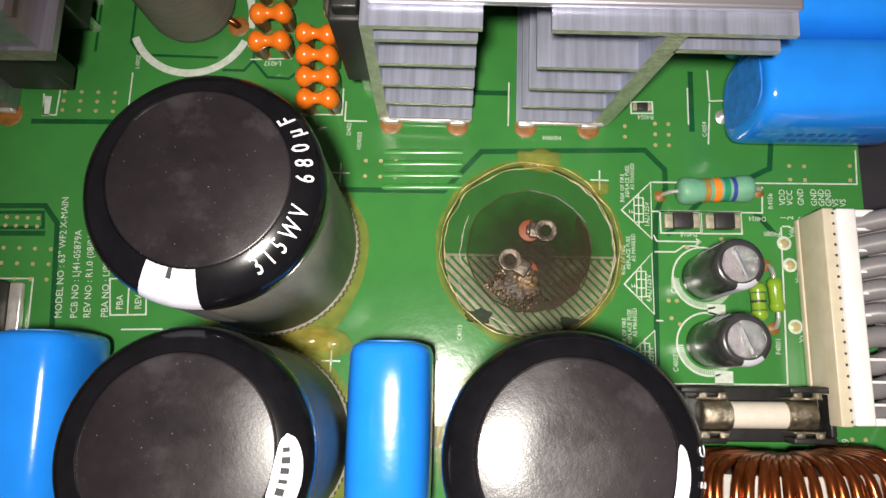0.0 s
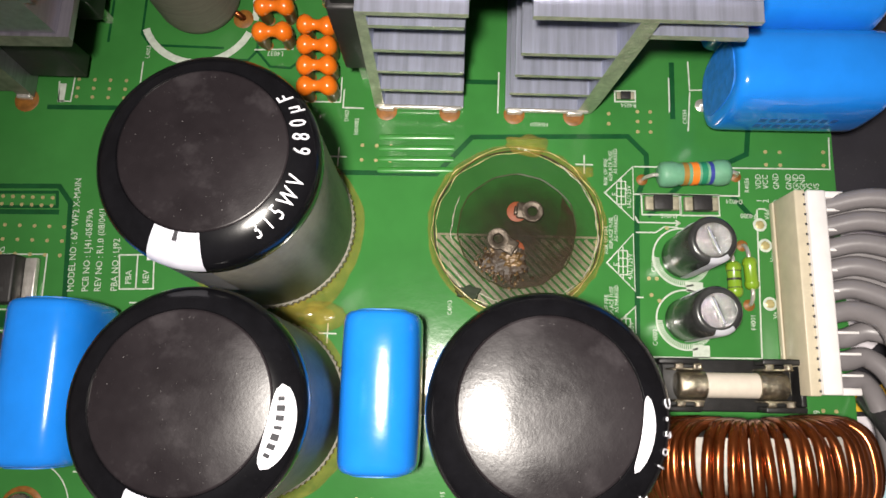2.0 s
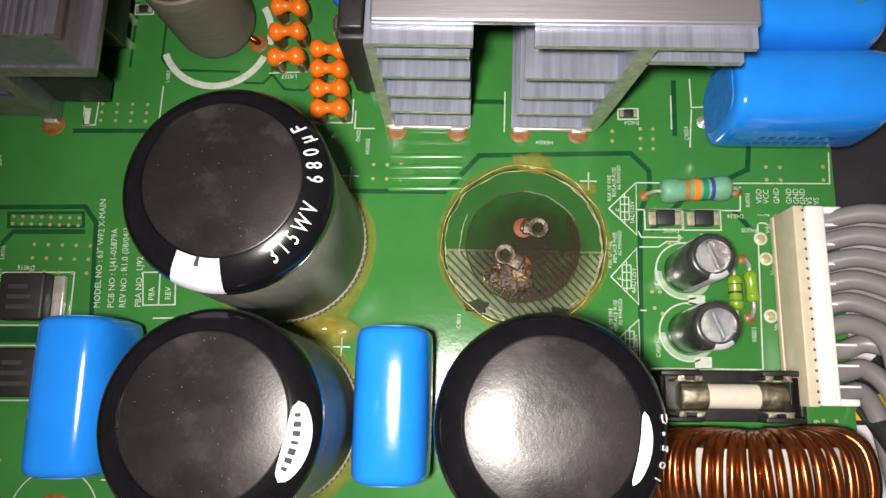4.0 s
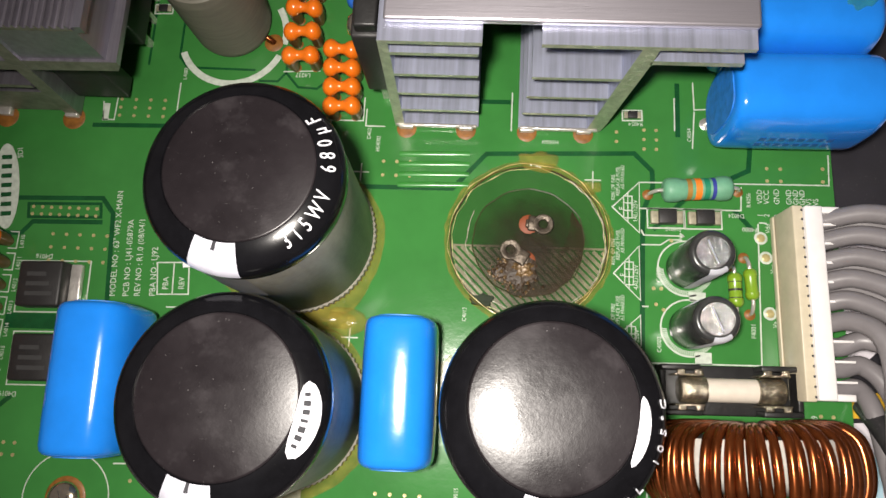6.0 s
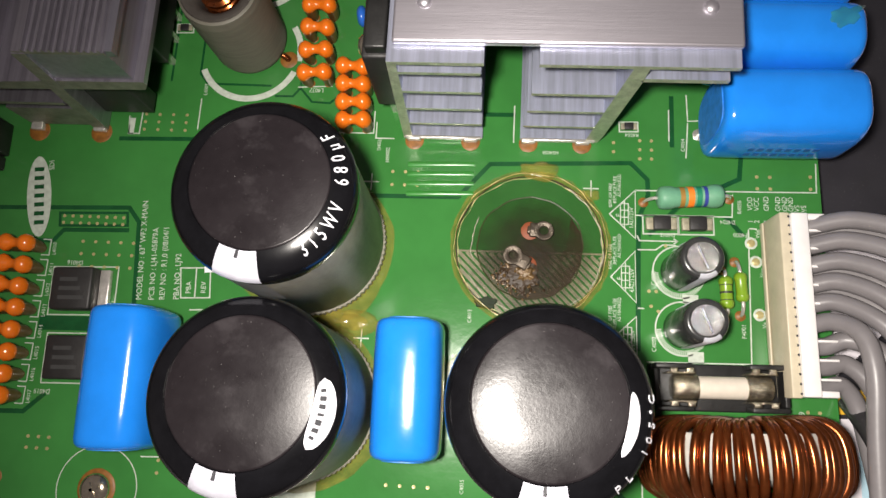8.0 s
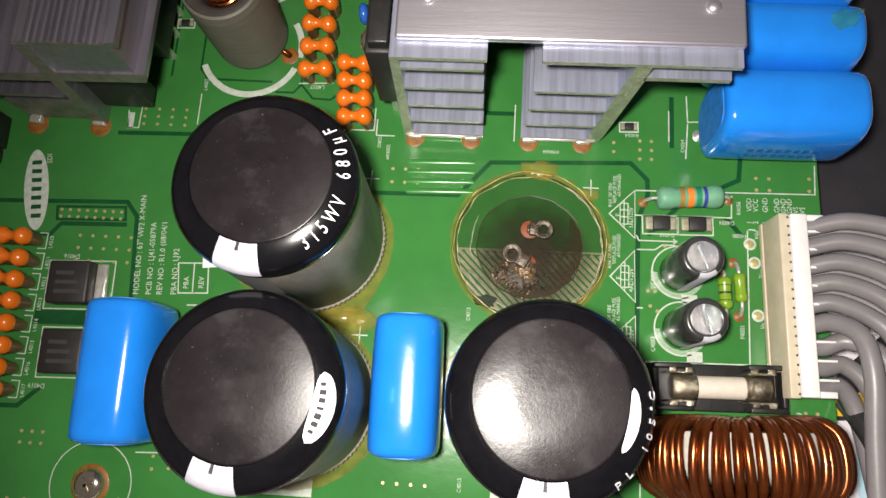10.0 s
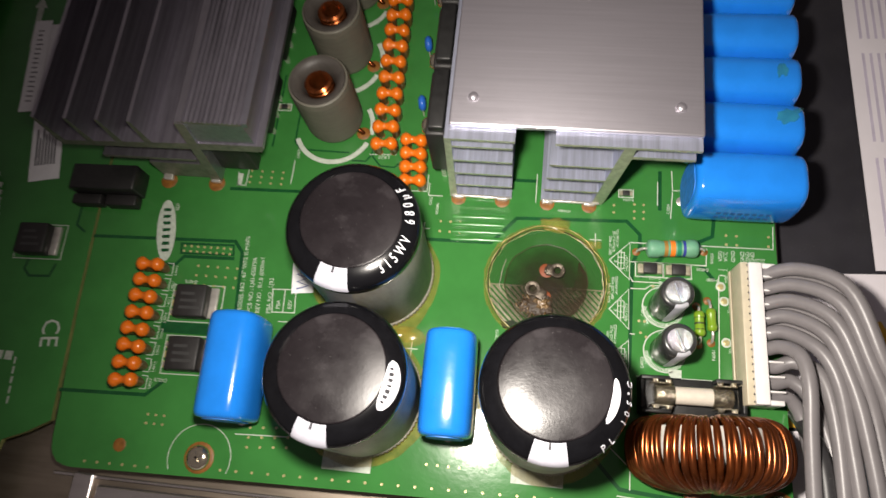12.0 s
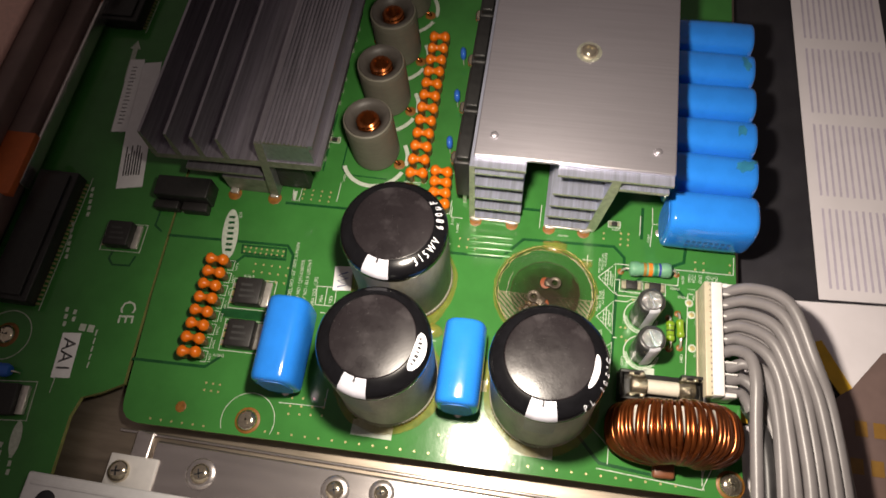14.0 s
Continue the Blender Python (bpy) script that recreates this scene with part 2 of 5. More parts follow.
def strip(points, width, z0, z1, bm=None):
    """A flat line of some width along a polyline on the board, mitred at its corners."""
    bm = bm or bmesh.new()
    p = [Vector(q) for q in points]
    closed = len(p) > 2 and (p[0] - p[-1]).length < 1e-6
    if closed:
        p = p[:-1]
    n = len(p)
    dirs = [(p[(i + 1) % n] - p[i]).normalized() for i in range(n if closed else n - 1)]
    sides = []
    for i in range(n):
        a = dirs[i - 1] if (i > 0 or closed) else dirs[0]
        c = dirs[i] if (i < len(dirs)) else dirs[-1]
        na, nc = Vector((-a.y, a.x)), Vector((-c.y, c.x))
        m = na + nc
        m = m / max(0.5, m.dot(nc)) if m.length > 1e-4 else nc
        off = m * width / 2
        sides.append([bm.verts.new((p[i].x + s * off.x, p[i].y + s * off.y, z)) for s, z in ((1, z0), (-1, z0), (-1, z1), (1, z1))])
    for i in range(n if closed else n - 1):
        a, c = sides[i], sides[(i + 1) % n]
        for k in range(4):
            bm.faces.new((a[k], a[(k + 1) % 4], c[(k + 1) % 4], c[k]))
    if not closed:
        bm.faces.new(sides[0])
        bm.faces.new(sides[-1][::-1])
    return bm


def letters(text, size, bm=None, m=None, thick=0.03, align="LEFT", stretch=1.0):
    """The built-in font as a thin solid, capital height about 0.7 of size."""
    bm = bm or bmesh.new()
    cu = bpy.data.curves.new("letters", "FONT")
    cu.body, cu.size, cu.extrude, cu.resolution_u, cu.align_x = text, size, thick, 2, align
    ob = bpy.data.objects.new("letters", cu)
    me = bpy.data.meshes.new_from_object(ob)
    me.transform(Matrix.Diagonal((stretch, 1, 1, 1)))
    if m:
        me.transform(m)
    bm.from_mesh(me)
    bpy.data.objects.remove(ob)
    bpy.data.curves.remove(cu)
    bpy.data.meshes.remove(me)
    return bm


def flat(x, y, z=0.0, rz=0.0):
    return Matrix.Translation((x, y, z)) @ Matrix.Rotation(radians(rz), 4, "Z")


# ---- the setting: a dark mat, the steel chassis, sheets lying beside it ----
tagged(part("ground", box(-480, 520, -420, 480, -14, -9.2, 1.0), CLOTH), "dark matt table top under the chassis", "ground", kind="structure")

# ---- the main board ----
board = root("circuit_board", 0, 0, 0, label="green printed circuit board with white lettering, screwed to a steel chassis", category="circuit board")
OUTLINE = [(-90.2, -64), (-89.9, -66), (-89.2, -68), (-87.6, -69.7), (-85.6, -70.5), (-83.5, -70.8), (-40, -69.6), (20, -68.4), (91.5, -66.8), (93, -64), (91.8, 6), (91.8, 150), (-94, 150), (-94.5, 10), (-92.8, -30), (-90.5, -60)]
part("laminate", slab(OUTLINE, -1.6, -0.05), EDGE, board)
part("solder_mask", slab(OUTLINE, -0.05, 0), MASK, board)


# ---- electrolytic capacitors ----
def ring_text(text, radius, size, start, step, z, tilt=27):
    bm = bmesh.new()
    a = start
    for ch in text:
        wide = {" ": 1.1, "W": 1.35, "1": 0.75, "\u00b0": 0.7}.get(ch, 1.0)
        c = radians(a + step * wide / 2)
        if ch != " ":
            m = Matrix.Translation((radius * math.cos(c), radius * math.sin(c), z)) @ Matrix.Rotation(c + math.pi / 2, 4, "Z") @ Matrix.Rotation(radians(tilt), 4, "X")
            letters(ch, size, bm, m, 0.06, "CENTER", 0.68)
        a += step * wide
    return bm


MARK = material("polarity_paint", (0.50, 0.50, 0.57), 0.35, vary=0.15, scale=500, dust=0.2)


def big_capacitor(x, y, h, turn_mark, label, lean=(0, 0)):
    cap = root("electrolytic_capacitor", x, y, 0, label=label, category="capacitor", group="large electrolytic capacitors")
    cap.matrix_basis = mm(x, y, 0, lean[0], lean[1], 0)
    r = 15.0
    side = part("sleeve", lathe([(r - 0.6, 0.3), (r - 0.15, 0.8), (r - 0.05, h - 5.4)], 72), SLEEVE_SIDE, cap, "smoky grey translucent plastic sleeve")
    rim = [(r - 0.05, h - 5.4), (r + 0.05, h - 5.1), (r + 0.12, h - 3.6), (r, h - 2.7), (14.55, h - 1.85), (13.8, h - 1.15), (12.8, h - 0.6), (11.9, h - 0.22), (11.35, h - 0.08), (11.2, h - 0.35)]
    def shrunk(bm):
        """The shrunken sleeve's mouth lies a little off the axis."""
        for v in bm.verts:
            v.co.y += 0.5 * max(0.0, min(1.0, (15.0 - math.hypot(v.co.x, v.co.y)) / 3.7)) if v.co.z > h - 3.5 else 0
        return bm

    collar = part("sleeve_rim", shrunk(lathe(rim, 96)), SLEEVE, cap, "glossy black shrink rim")
    part("top_disc", shrunk(lathe([(11.3, h - 0.5), (11.15, h - 0.22), (10.9, h - 0.16), (4, h - 0.2), (0, h - 0.22)], 64)), CAP_TOP, cap, "matt dark dusty plastic disc")
    mark = [(a + 0.05, b + 0.06) for a, b in rim[2:9]]
    part("polarity_mark", shrunk(lathe(mark, 12, a0=turn_mark - 15, a1=turn_mark + 15)), MARK, collar, "white polarity stripe")
    part("side_stripe", lathe([(r + 0.02, h - 18), (r + 0.03, h - 5.3)], 10, a0=turn_mark - 15, a1=turn_mark + 15), STRIPE, side, "faded grey stripe down the side")
    part("minus_sign", box(10.9, 12.2, -0.22, 0.22, h - 0.3, h + 0.1), INK, collar, at=mm(0, 0, 0, 0, 0, turn_mark))
    bm = bmesh.new()
    teeth = []
    for i in range(168):
        a = 2 * math.pi * i / 168
        q = r + (0.34 if i % 2 else 0.02)
        teeth.append([bm.verts.new((k * math.cos(a), k * math.sin(a), z)) for k, z in ((r - 0.3, 3.4), (q, 3.0), (q, 1.6), (r - 0.3, 1.0))])
    for i in range(168):
        p, q = teeth[i], teeth[(i + 1) % 168]
        for k in range(3):
            bm.faces.new((p[k], q[k], q[k + 1], p[k + 1]))
    part("ribbed_foot", bm, SLEEVE_SIDE, cap, "ribbed edge at the foot of the sleeve", angle=20)
    bm = bmesh.new()
    n, prof = 96, []
    for i in range(n):
        a = 2 * math.pi * i / n
        w = 2.0 + 1.0 * noise.noise(Vector((x + 1.7 * math.cos(a), y + 1.7 * math.sin(a), 0))) + 0.25 * noise.noise(Vector((x + 6 * math.cos(a), 6 * math.sin(a), 3)))
        prof.append([bm.verts.new((q * math.cos(a), q * math.sin(a), z)) for q, z in ((r - 0.3, 1.9), (r + w * 0.3, 0.8 + w * 0.12), (r + w * 0.85, 0.42), (r + w * 1.1, 0.02))])
    for i in range(n):
        p, q = prof[i], prof[(i + 1) % n]
        for k in range(3):
            bm.faces.new((p[k], q[k], q[k + 1], p[k + 1]))
    part("glue_bead", bm, GLUE, cap, "yellowed translucent glue round the foot")
    return collar


H_CAP = 38.2
cap_a = big_capacitor(-10.9, -14.2, H_CAP, -100, "large black electrolytic capacitor with white 315WV 680uF print", (-2.0, 0.8))
part("lettering", ring_text("315WV 680\u00b5F", 13.9, 3.3, -56, 8.9, H_CAP - 0.98, 25), WHITE, cap_a, "white print")
cap_b = big_capacitor(-10.3, -46.3, H_CAP, -101, "large black electrolytic capacitor with a white oval logo on its rim", (-2.0, 1.0))
cap_c = big_capacitor(35.7, -45.6, H_CAP, -92, "large black electrolytic capacitor with white temperature print on its rim", (-2.4, -1.0))


part("lettering", ring_text("PL 105\u00b0C", 15.1, 3.0, -52, 8.3, H_CAP - 2.85, 58), WHITE, cap_c, "white print")


def oval_logo(cap, a0, a1, r0, r1, bars=True):
    """A white oval on the shoulder with dark bars on it."""
    bm = bmesh.new()
    n = 20
    prof = ((10.0, -0.1), (11.35, -0.02), (11.9, -0.14), (12.8, -0.52), (13.8, -1.06), (14.55, -1.76), (15.0, -2.6))

    def slope(q):
        for (ra, za), (rb, zb) in zip(prof, prof[1:]):
            if q <= rb:
                return H_CAP + za + (zb - za) * (q - ra) / (rb - ra) + 0.03
        return H_CAP - 2.6

    mid, half = (r0 + r1) / 2, (r1 - r0) / 2
    up = []
    for k in range(n + 1):
        t = -1 + 2 * k / n
        w = half * math.sqrt(max(0, 1 - t * t)) + 0.02
        c = radians(a0 + (a1 - a0) * k / n)
        up.append([bm.verts.new(((mid - w + 2 * w * j / 6) * math.cos(c), (mid - w + 2 * w * j / 6) * math.sin(c), slope(mid - w + 2 * w * j / 6))) for j in range(7)])
    for k in range(n):
        for j in range(6):
            bm.faces.new((up[k][j], up[k][j + 1], up[k + 1][j + 1], up[k + 1][j]))
    part("oval_logo", bm, WHITE, cap, "white oval logo")
    if not bars:
        return
    for k, (wide, tall) in enumerate(((0.24, 0.40), (0.34, 0.50), (0.40, 0.50), (0.22, 0.50), (0.34, 0.50), (0.36, 0.50), (0.26, 0.40))):
        c = radians(a0 + (a1 - a0) * (k + 1.5) / 9)
        q = mid - 0.25
        m = Matrix.Translation((q * math.cos(c), q * math.sin(c), slope(q) + 0.05)) @ Matrix.Rotation(c + math.pi / 2, 4, "Z") @ Matrix.Rotation(radians(25), 4, "X")
        d = box(-wide, wide, -tall, tall, -0.03, 0.03)
        d.transform(m)
        part("logo_bar", d, INK, cap)


oval_logo(cap_b, -34, 14, 11.0, 14.2)
oval_logo(cap_c, -33, 12, 11.0, 12.6, False)

# ---- blue film capacitors ----
def film_capacitor(x, y, w, l, h, rz, label, group, z=1.0, printed=False):
    c = root("film_capacitor", x, y, 0, rz, label, "capacitor", group)
    bm = bmesh.new()
    rings, n = [], 40
    for t, k in ((-1, 0.72), (-0.995, 0.80), (-0.975, 0.90), (-0.93, 0.965), (-0.86, 0.99), (-0.5, 1), (0, 1), (0.5, 1), (0.86, 0.99), (0.93, 0.965), (0.975, 0.90), (0.995, 0.80), (1, 0.72)):
        ring = []
        for i in range(n):
            a = 2 * math.pi * i / n
            ca, sa = math.cos(a), math.sin(a)
            px = math.copysign(abs(ca) ** 0.64, ca) * (w / 2 - (1 - k) * w * 0.5)
            pz = math.copysign(abs(sa) ** 0.64, sa) * (h / 2 - (1 - k) * w * 0.5)
            ring.append(bm.verts.new((px, t * l / 2, z + h / 2 + pz)))
        rings.append(ring)
    for p, q in zip(rings, rings[1:]):
        for i in range(n):
            bm.faces.new((p[i], p[(i + 1) % n], q[(i + 1) % n], q[i]))
    bm.faces.new(rings[0])
    bm.faces.new(rings[-1])
    part("body", bm, BLUE, c, angle=60)
    for s in (-1, 1):
        bm = bmesh.new()
        ring = []
        for i in range(n):
            a = 2 * math.pi * i / n
            ca, sa = math.cos(a), math.sin(a)
            ring.append(bm.verts.new((math.copysign(abs(ca) ** 0.64, ca) * w * 0.34, 0, z + h / 2 + math.copysign(abs(sa) ** 0.64, sa) * (h * 0.5 - w * 0.16))))
        f = bm.faces.new(ring)
        top = bmesh.ops.extrude_face_region(bm, geom=[f])["geom"]
        bmesh.ops.translate(bm, vec=(0, s * 0.25, 0), verts=[v for v in top if isinstance(v, bmesh.types.BMVert)])
        part("end_seal", bm, SEAL, c, "dull blue resin end", at=mm(0, s * (l / 2 - 0.05), 0))
    for s in (-1, 1):
        part("lead", tube([(0, s * (l / 2 - 2.5), z + 1), (0, s * (l / 2 - 1.0), 0.6), (0, s * (l / 2 - 0.8), -0.2)], 0.4, 8), TIN, c)
        part("solder_joint", lathe([(1.3, 0.01), (0.8, 0.25), (0.4, 0.8), (0, 0.9)], 14, 0, s * (l / 2 - 0.8)), TIN, c)
    if printed:
        tone = fixed("blue_print", (0.01, 0.09, 0.36), 0.4)
        for j in range(2):
            for k in range(8):
                part("printed_bar", box(-w / 2 - 0.03, -w / 2 + 0.4, -6.6 + 1.7 * k, -5.5 + 1.7 * k, z + h / 2 - 2.8 + 2.4 * j, z + h / 2 - 1.3 + 2.4 * j), tone, c, "faint dark blue printed bar")
    return c


film_capacitor(-41.0, -43.2, 13.2, 25.5, 18.5, 1.5, "glossy blue epoxy film capacitor beside black chips", "blue film capacitors on the board")
film_capacitor(11.9, -42.6, 12.6, 24.5, 18.5, 1.0, "glossy blue epoxy film capacitor between two black capacitors", "blue film capacitors on the board")
for i in range(6):
    film_capacitor(80.2, 12.6 + 13.3 * i + (1.2 if i else 0), 14.5 if i == 0 else 12.8, 25.8, 19.0, 90 + (0.8, -0.7, 0.4)[i % 3],
                   "glossy blue epoxy film capacitor in a row beside the heatsink", "row of blue film capacitors", printed=i == 0)

SMEAR = material("hardened_green_smear", (0.03, 0.26, 0.22), 0.12, vary=0.4, scale=300, alpha=0.45, coat=0.8, bump=0.6, bump_scale=500)
for x, y, rx, ry, seed in ((89.0, 28.2, 3.4, 2.0, 2), (88.0, 41.0, 2.6, 1.5, 6), (90.0, 67.0, 2.8, 1.4, 9)):
    smear = root("glue_smear", x, y, 20.0, 12 * seed, "thin green hardened smear on a blue capacitor", "glue", "green smears")
    bm = bmesh.new()
    rim_, top_ = [], []
    for i in range(26):
        t = 2 * math.pi * i / 26
        q = 1 + 0.6 * noise.noise(Vector((1.8 * math.cos(t), 1.8 * math.sin(t), seed)))
        rim_.append(bm.verts.new((rx * q * math.cos(t), ry * q * math.sin(t), -0.5)))
        top_.append(bm.verts.new((0.8 * rx * q * math.cos(t), 0.8 * ry * q * math.sin(t), 0.12)))
    for i in range(26):
        bm.faces.new((rim_[i], rim_[(i + 1) % 26], top_[(i + 1) % 26], top_[i]))
    bm.faces.new(top_)
    part("film", bm, SMEAR, smear)

# ---- heatsinks ----
Y0, Y1 = 10.0, 150.0


def heatsink(name, label, x, y):
    return root(name, x, y, 0, label=label, category="heatsink")


hs = heatsink("heatsink", "bright extruded aluminium heatsink with horizontal fins and a flat cover", 0, 0)
part("side_wall", prism([(6.3, 0.2), (8.2, 0.2), (8.9, 33.2), (23.6, 33.2), (23.6, 34.2), (7.3, 34.2)], Y0, Y1), ALU, hs)
for z in (0.3, 7.6, 14.8, 22.2, 29.6):
    part("fin", prism([(8.0, z), (22.9, z), (23.1, z + 0.9), (8.2, z + 0.9)], Y0 + 0.05, Y1), ALU, hs)
part("leg", prism([(44.4, 0.2), (47.2, 0.2), (47.9, 4.5), (50.4, 28.4), (50.6, 33.2), (48.0, 33.2)], Y0, Y1), ALU, hs)
for i, z in enumerate((0.3, 7.5, 14.7, 22.2)):
    part("fin", prism([(31.0 + 0.35 * i, z), (45.0 + 0.9 * i, z), (45.2 + 0.9 * i, z + 0.9), (31.0 + 0.35 * i, z + 0.9)], Y0 + 0.05 + i * 0.02, Y1), ALU, hs)
part("shelf", prism([(32.7, 33.2), (64.8, 33.2), (64.8, 34.2), (32.7, 34.2)], Y0, Y1), ALU, hs)
part("flange", prism([(50.0, 28.6), (64.4, 28.6), (64.4, 29.8), (50.4, 29.8)], Y0, Y1), ALU, hs)
part("end_web", prism([(61.6, 29.8), (62.8, 29.8), (62.8, 33.2), (61.6, 33.2)], Y0 + 3, Y1), ALU, hs)
part("cover", box(8.2, 65.0, 13.0, Y1, 34.2, 35.6, 0.5, 3), ALU_TOP, hs, "flat brushed aluminium cover plate")

hl = heatsink("heatsink", "grey extruded aluminium heatsink with upright fins", 0, 0)
part("base_plate", prism([(-96, 19.5), (-40.5, 21.2), (-39.3, 23.0), (-39.3, 24.4), (-56, 24.2), (-96, 21.8)], Y0, Y1), ALU_DULL, hl)
for i, x in enumerate((-94.6, -86.2, -77.9, -69.6)):
    part("fin", prism([(x - 1.6, 21.6), (x + 0.6, 21.6), (x + 0.3, 34.2), (x - 0.6, 34.2)], Y0 + 0.03, Y1), ALU_DULL, hl)
bm = prism([(-57.2, 24.2), (-41.2, 24.2), (-41.2, 33.0), (-39.6, 33.4), (-39.6, 35.0), (-57.6, 35.0), (-57.6, 34)], Y0 + 0.5, Y1)
part("top_box", bm, ALU_LEDGE, hl)
part("ridged_plate", prism([(-57.6, 34.2), (-41.0, 34.2), (-41.0, 35.05), (-57.6, 35.05)], Y0 + 0.2, Y1), ALU_DULL, hl)
for k in range(12):
    part("ridge", prism([(-55.6 + k * 1.25, 34.9), (-55.0 + k * 1.25, 34.9), (-55.15 + k * 1.25, 35.9), (-55.45 + k * 1.25, 35.9)], Y0 + 0.1, Y1), ALU_DULL, hl)
part("leg", prism([(-62.6, 0.2), (-59.6, 0.2), (-55.2, 34.6), (-57.8, 34.6)], Y0 - 0.06, Y1), ALU_DULL, hl)
part("foot_plate", prism([(-77.5, 0.3), (-62, 0.3), (-62, 9), (-77.5, 9)], Y0 + 1, Y1), ALU_DULL, hl)
part("lower_fin", prism([(-88, 13.0), (-61.4, 13.0), (-61.4, 14.2), (-88, 14.2)], Y0 + 0.04, Y1), ALU_DULL, hl)

# ---- heatsink fittings ----
for x in (8.6, 20.6, 32.8, 44.0):
    part("foot", box(x - 1.5, x + 1.5, 9.2, 10.1, 0, 1.5, 0.3), TIN, hs, "tinned mounting foot")
    part("pad", lathe([(2.0, 0.0), (1.85, 0.1), (1.2, 0.12), (0, 0.12)], 20, x, 9.5), FLUX, hs, "orange copper pad")
for x in (-75.6, -61.2):
    part("foot", box(x - 1.4, x + 1.4, 9.3, 11.1, 0, 1.4, 0.3), TIN, hl, "tinned mounting foot")
    part("pad", lathe([(2.4, 0.0), (2.2, 0.1), (1.2, 0.12), (0, 0.12)], 20, x, 9.4), FLUX, hl, "orange copper pad")
part("foot_bar", box(6.6, 22.8, 9.6, 10.3, 0.4, 1.5, 0.25), TIN, hs)
part("foot_bar", box(31.2, 46.6, 9.6, 10.3, 0.4, 1.5, 0.25), TIN, hs)
for x, y in ((13.3, 20.2), (59.8, 19.8)):
    part("rivet", lathe([(1.25, 35.6), (1.15, 36.0), (0.7, 36.35), (0, 36.45)], 20, x, y), ALU_TOP, hs)


def pan_screw(name, parent, x, y, z, r=2.9, m=None, label="nickel-plated cross-head screw"):
    bm = lathe([(r, 0), (r, 0.5), (r * 0.86, 1.2), (r * 0.5, 1.62), (0, 1.75)], 28)
    for a in (0, 90):
        c = box(-r * 0.5, r * 0.5, -0.28, 0.28, 1.72, 1.86)
        c.transform(Matrix.Rotation(radians(a + 30), 4, "Z"))
        me = bpy.data.meshes.new("slot")
        c.to_mesh(me)
        c.free()
        bm.from_mesh(me)
        bpy.data.meshes.remove(me)
    return part(name, bm, SCREW, parent, label, at=(m or Matrix.Identity(4)) if parent and m else mm(x, y, z))


part("cover_screw", lathe([(2.6, 35.6), (2.6, 36.4), (1.9, 37.2), (0.9, 37.5), (0.7, 36.9), (0, 36.9)], 24, 38.2, 53.2), SCREW, hs, "nickel screw in the cover")
part("screw_dimple", lathe([(3.9, 35.62), (3.3, 35.8), (2.7, 35.65)], 24, 38.2, 53.2), ALU_CUT, hs)


def power_transistor(y):
    t = root("power_transistor", 4.4, y, 0, label="black power transistor screwed to the heatsink wall", category="transistor", group="power transistors on the heatsink")
    part("body", box(-2.4, 2.4, -8.6, 8.6, 9.5, 29.5, 0.5), CHIP, t)
    part("tab", box(-1.6, 2.2, -8.0, 8.0, 29.5, 32.0, 0.4), BLACK, t)
    bm = lathe([(2.1, 0), (2.1, 1.2), (1.5, 1.9), (0.7, 2.1), (0.6, 1.5), (0, 1.5)], 22)
    part("screw", bm, SCREW, t, "nickel screw", at=mm(-2.4, -2.6, 22.5, 0, -90, 0))
    for k in (-5.4, 0, 5.4):
        part("pin", box(-0.9, 0.3, k - 0.6, k + 0.6, -0.1, 9.6), TIN, t)
    return t


first = power_transistor(21.8)
for y in (40.4, 59.4, 78.4):
    copy_thing(first, mm(4.4, y))
c2 = root("power_transistor", -53.5, 13.2, 0, label="black transistor standing under the grey heatsink", category="transistor")
part("body", box(-6, 5.0, 0, 4.5, 2.5, 15.0, 0.4), CHIP, c2)
part("pin", box(-1, 0.2, 1.5, 2.2, -0.1, 2.6), TIN, c2)
part("pin", box(2.2, 3.4, 1.5, 2.2, -0.1, 2.6), TIN, c2)


for y in (32.0, 56.0, 80.0):
    copy_thing(first, mm(-47.6, y, -4.0, 0, 0, 180))


# ---- small blue ceramic capacitors ----
def ceramic(x, y):
    c = root("ceramic_capacitor", x, y, 0, 8, "small blue ceramic disc capacitor on two leads", "capacitor", "blue ceramic capacitors")
    bm = lathe([(0, -1.1), (1.6, -0.95), (2.2, -0.4), (2.3, 0), (2.2, 0.4), (1.6, 0.95), (0, 1.1)], 22)
    bm.transform(Matrix.Translation((0, 0, 4.4)) @ Matrix.Rotation(radians(90), 4, "Y"))
    part("disc", bm, fixed_blue, c)
    for s in (-1, 1):
        part("lead", tube([(0, s * 1.2, 2.8), (0, s * 1.6, 1.2), (0, s * 1.6, -0.1)], 0.25, 6), TIN, c)
    return c


fixed_blue = fixed("blue_lacquer", (0.02, 0.12, 0.50), 0.25)
cer = ceramic(-4.0, 36.0)
for x, y in ((-4.3, 55.6), (-4.8, 74.4), (-40.5, 92.0)):
    copy_thing(cer, mm(x, y, 0, 0, 0, 8))


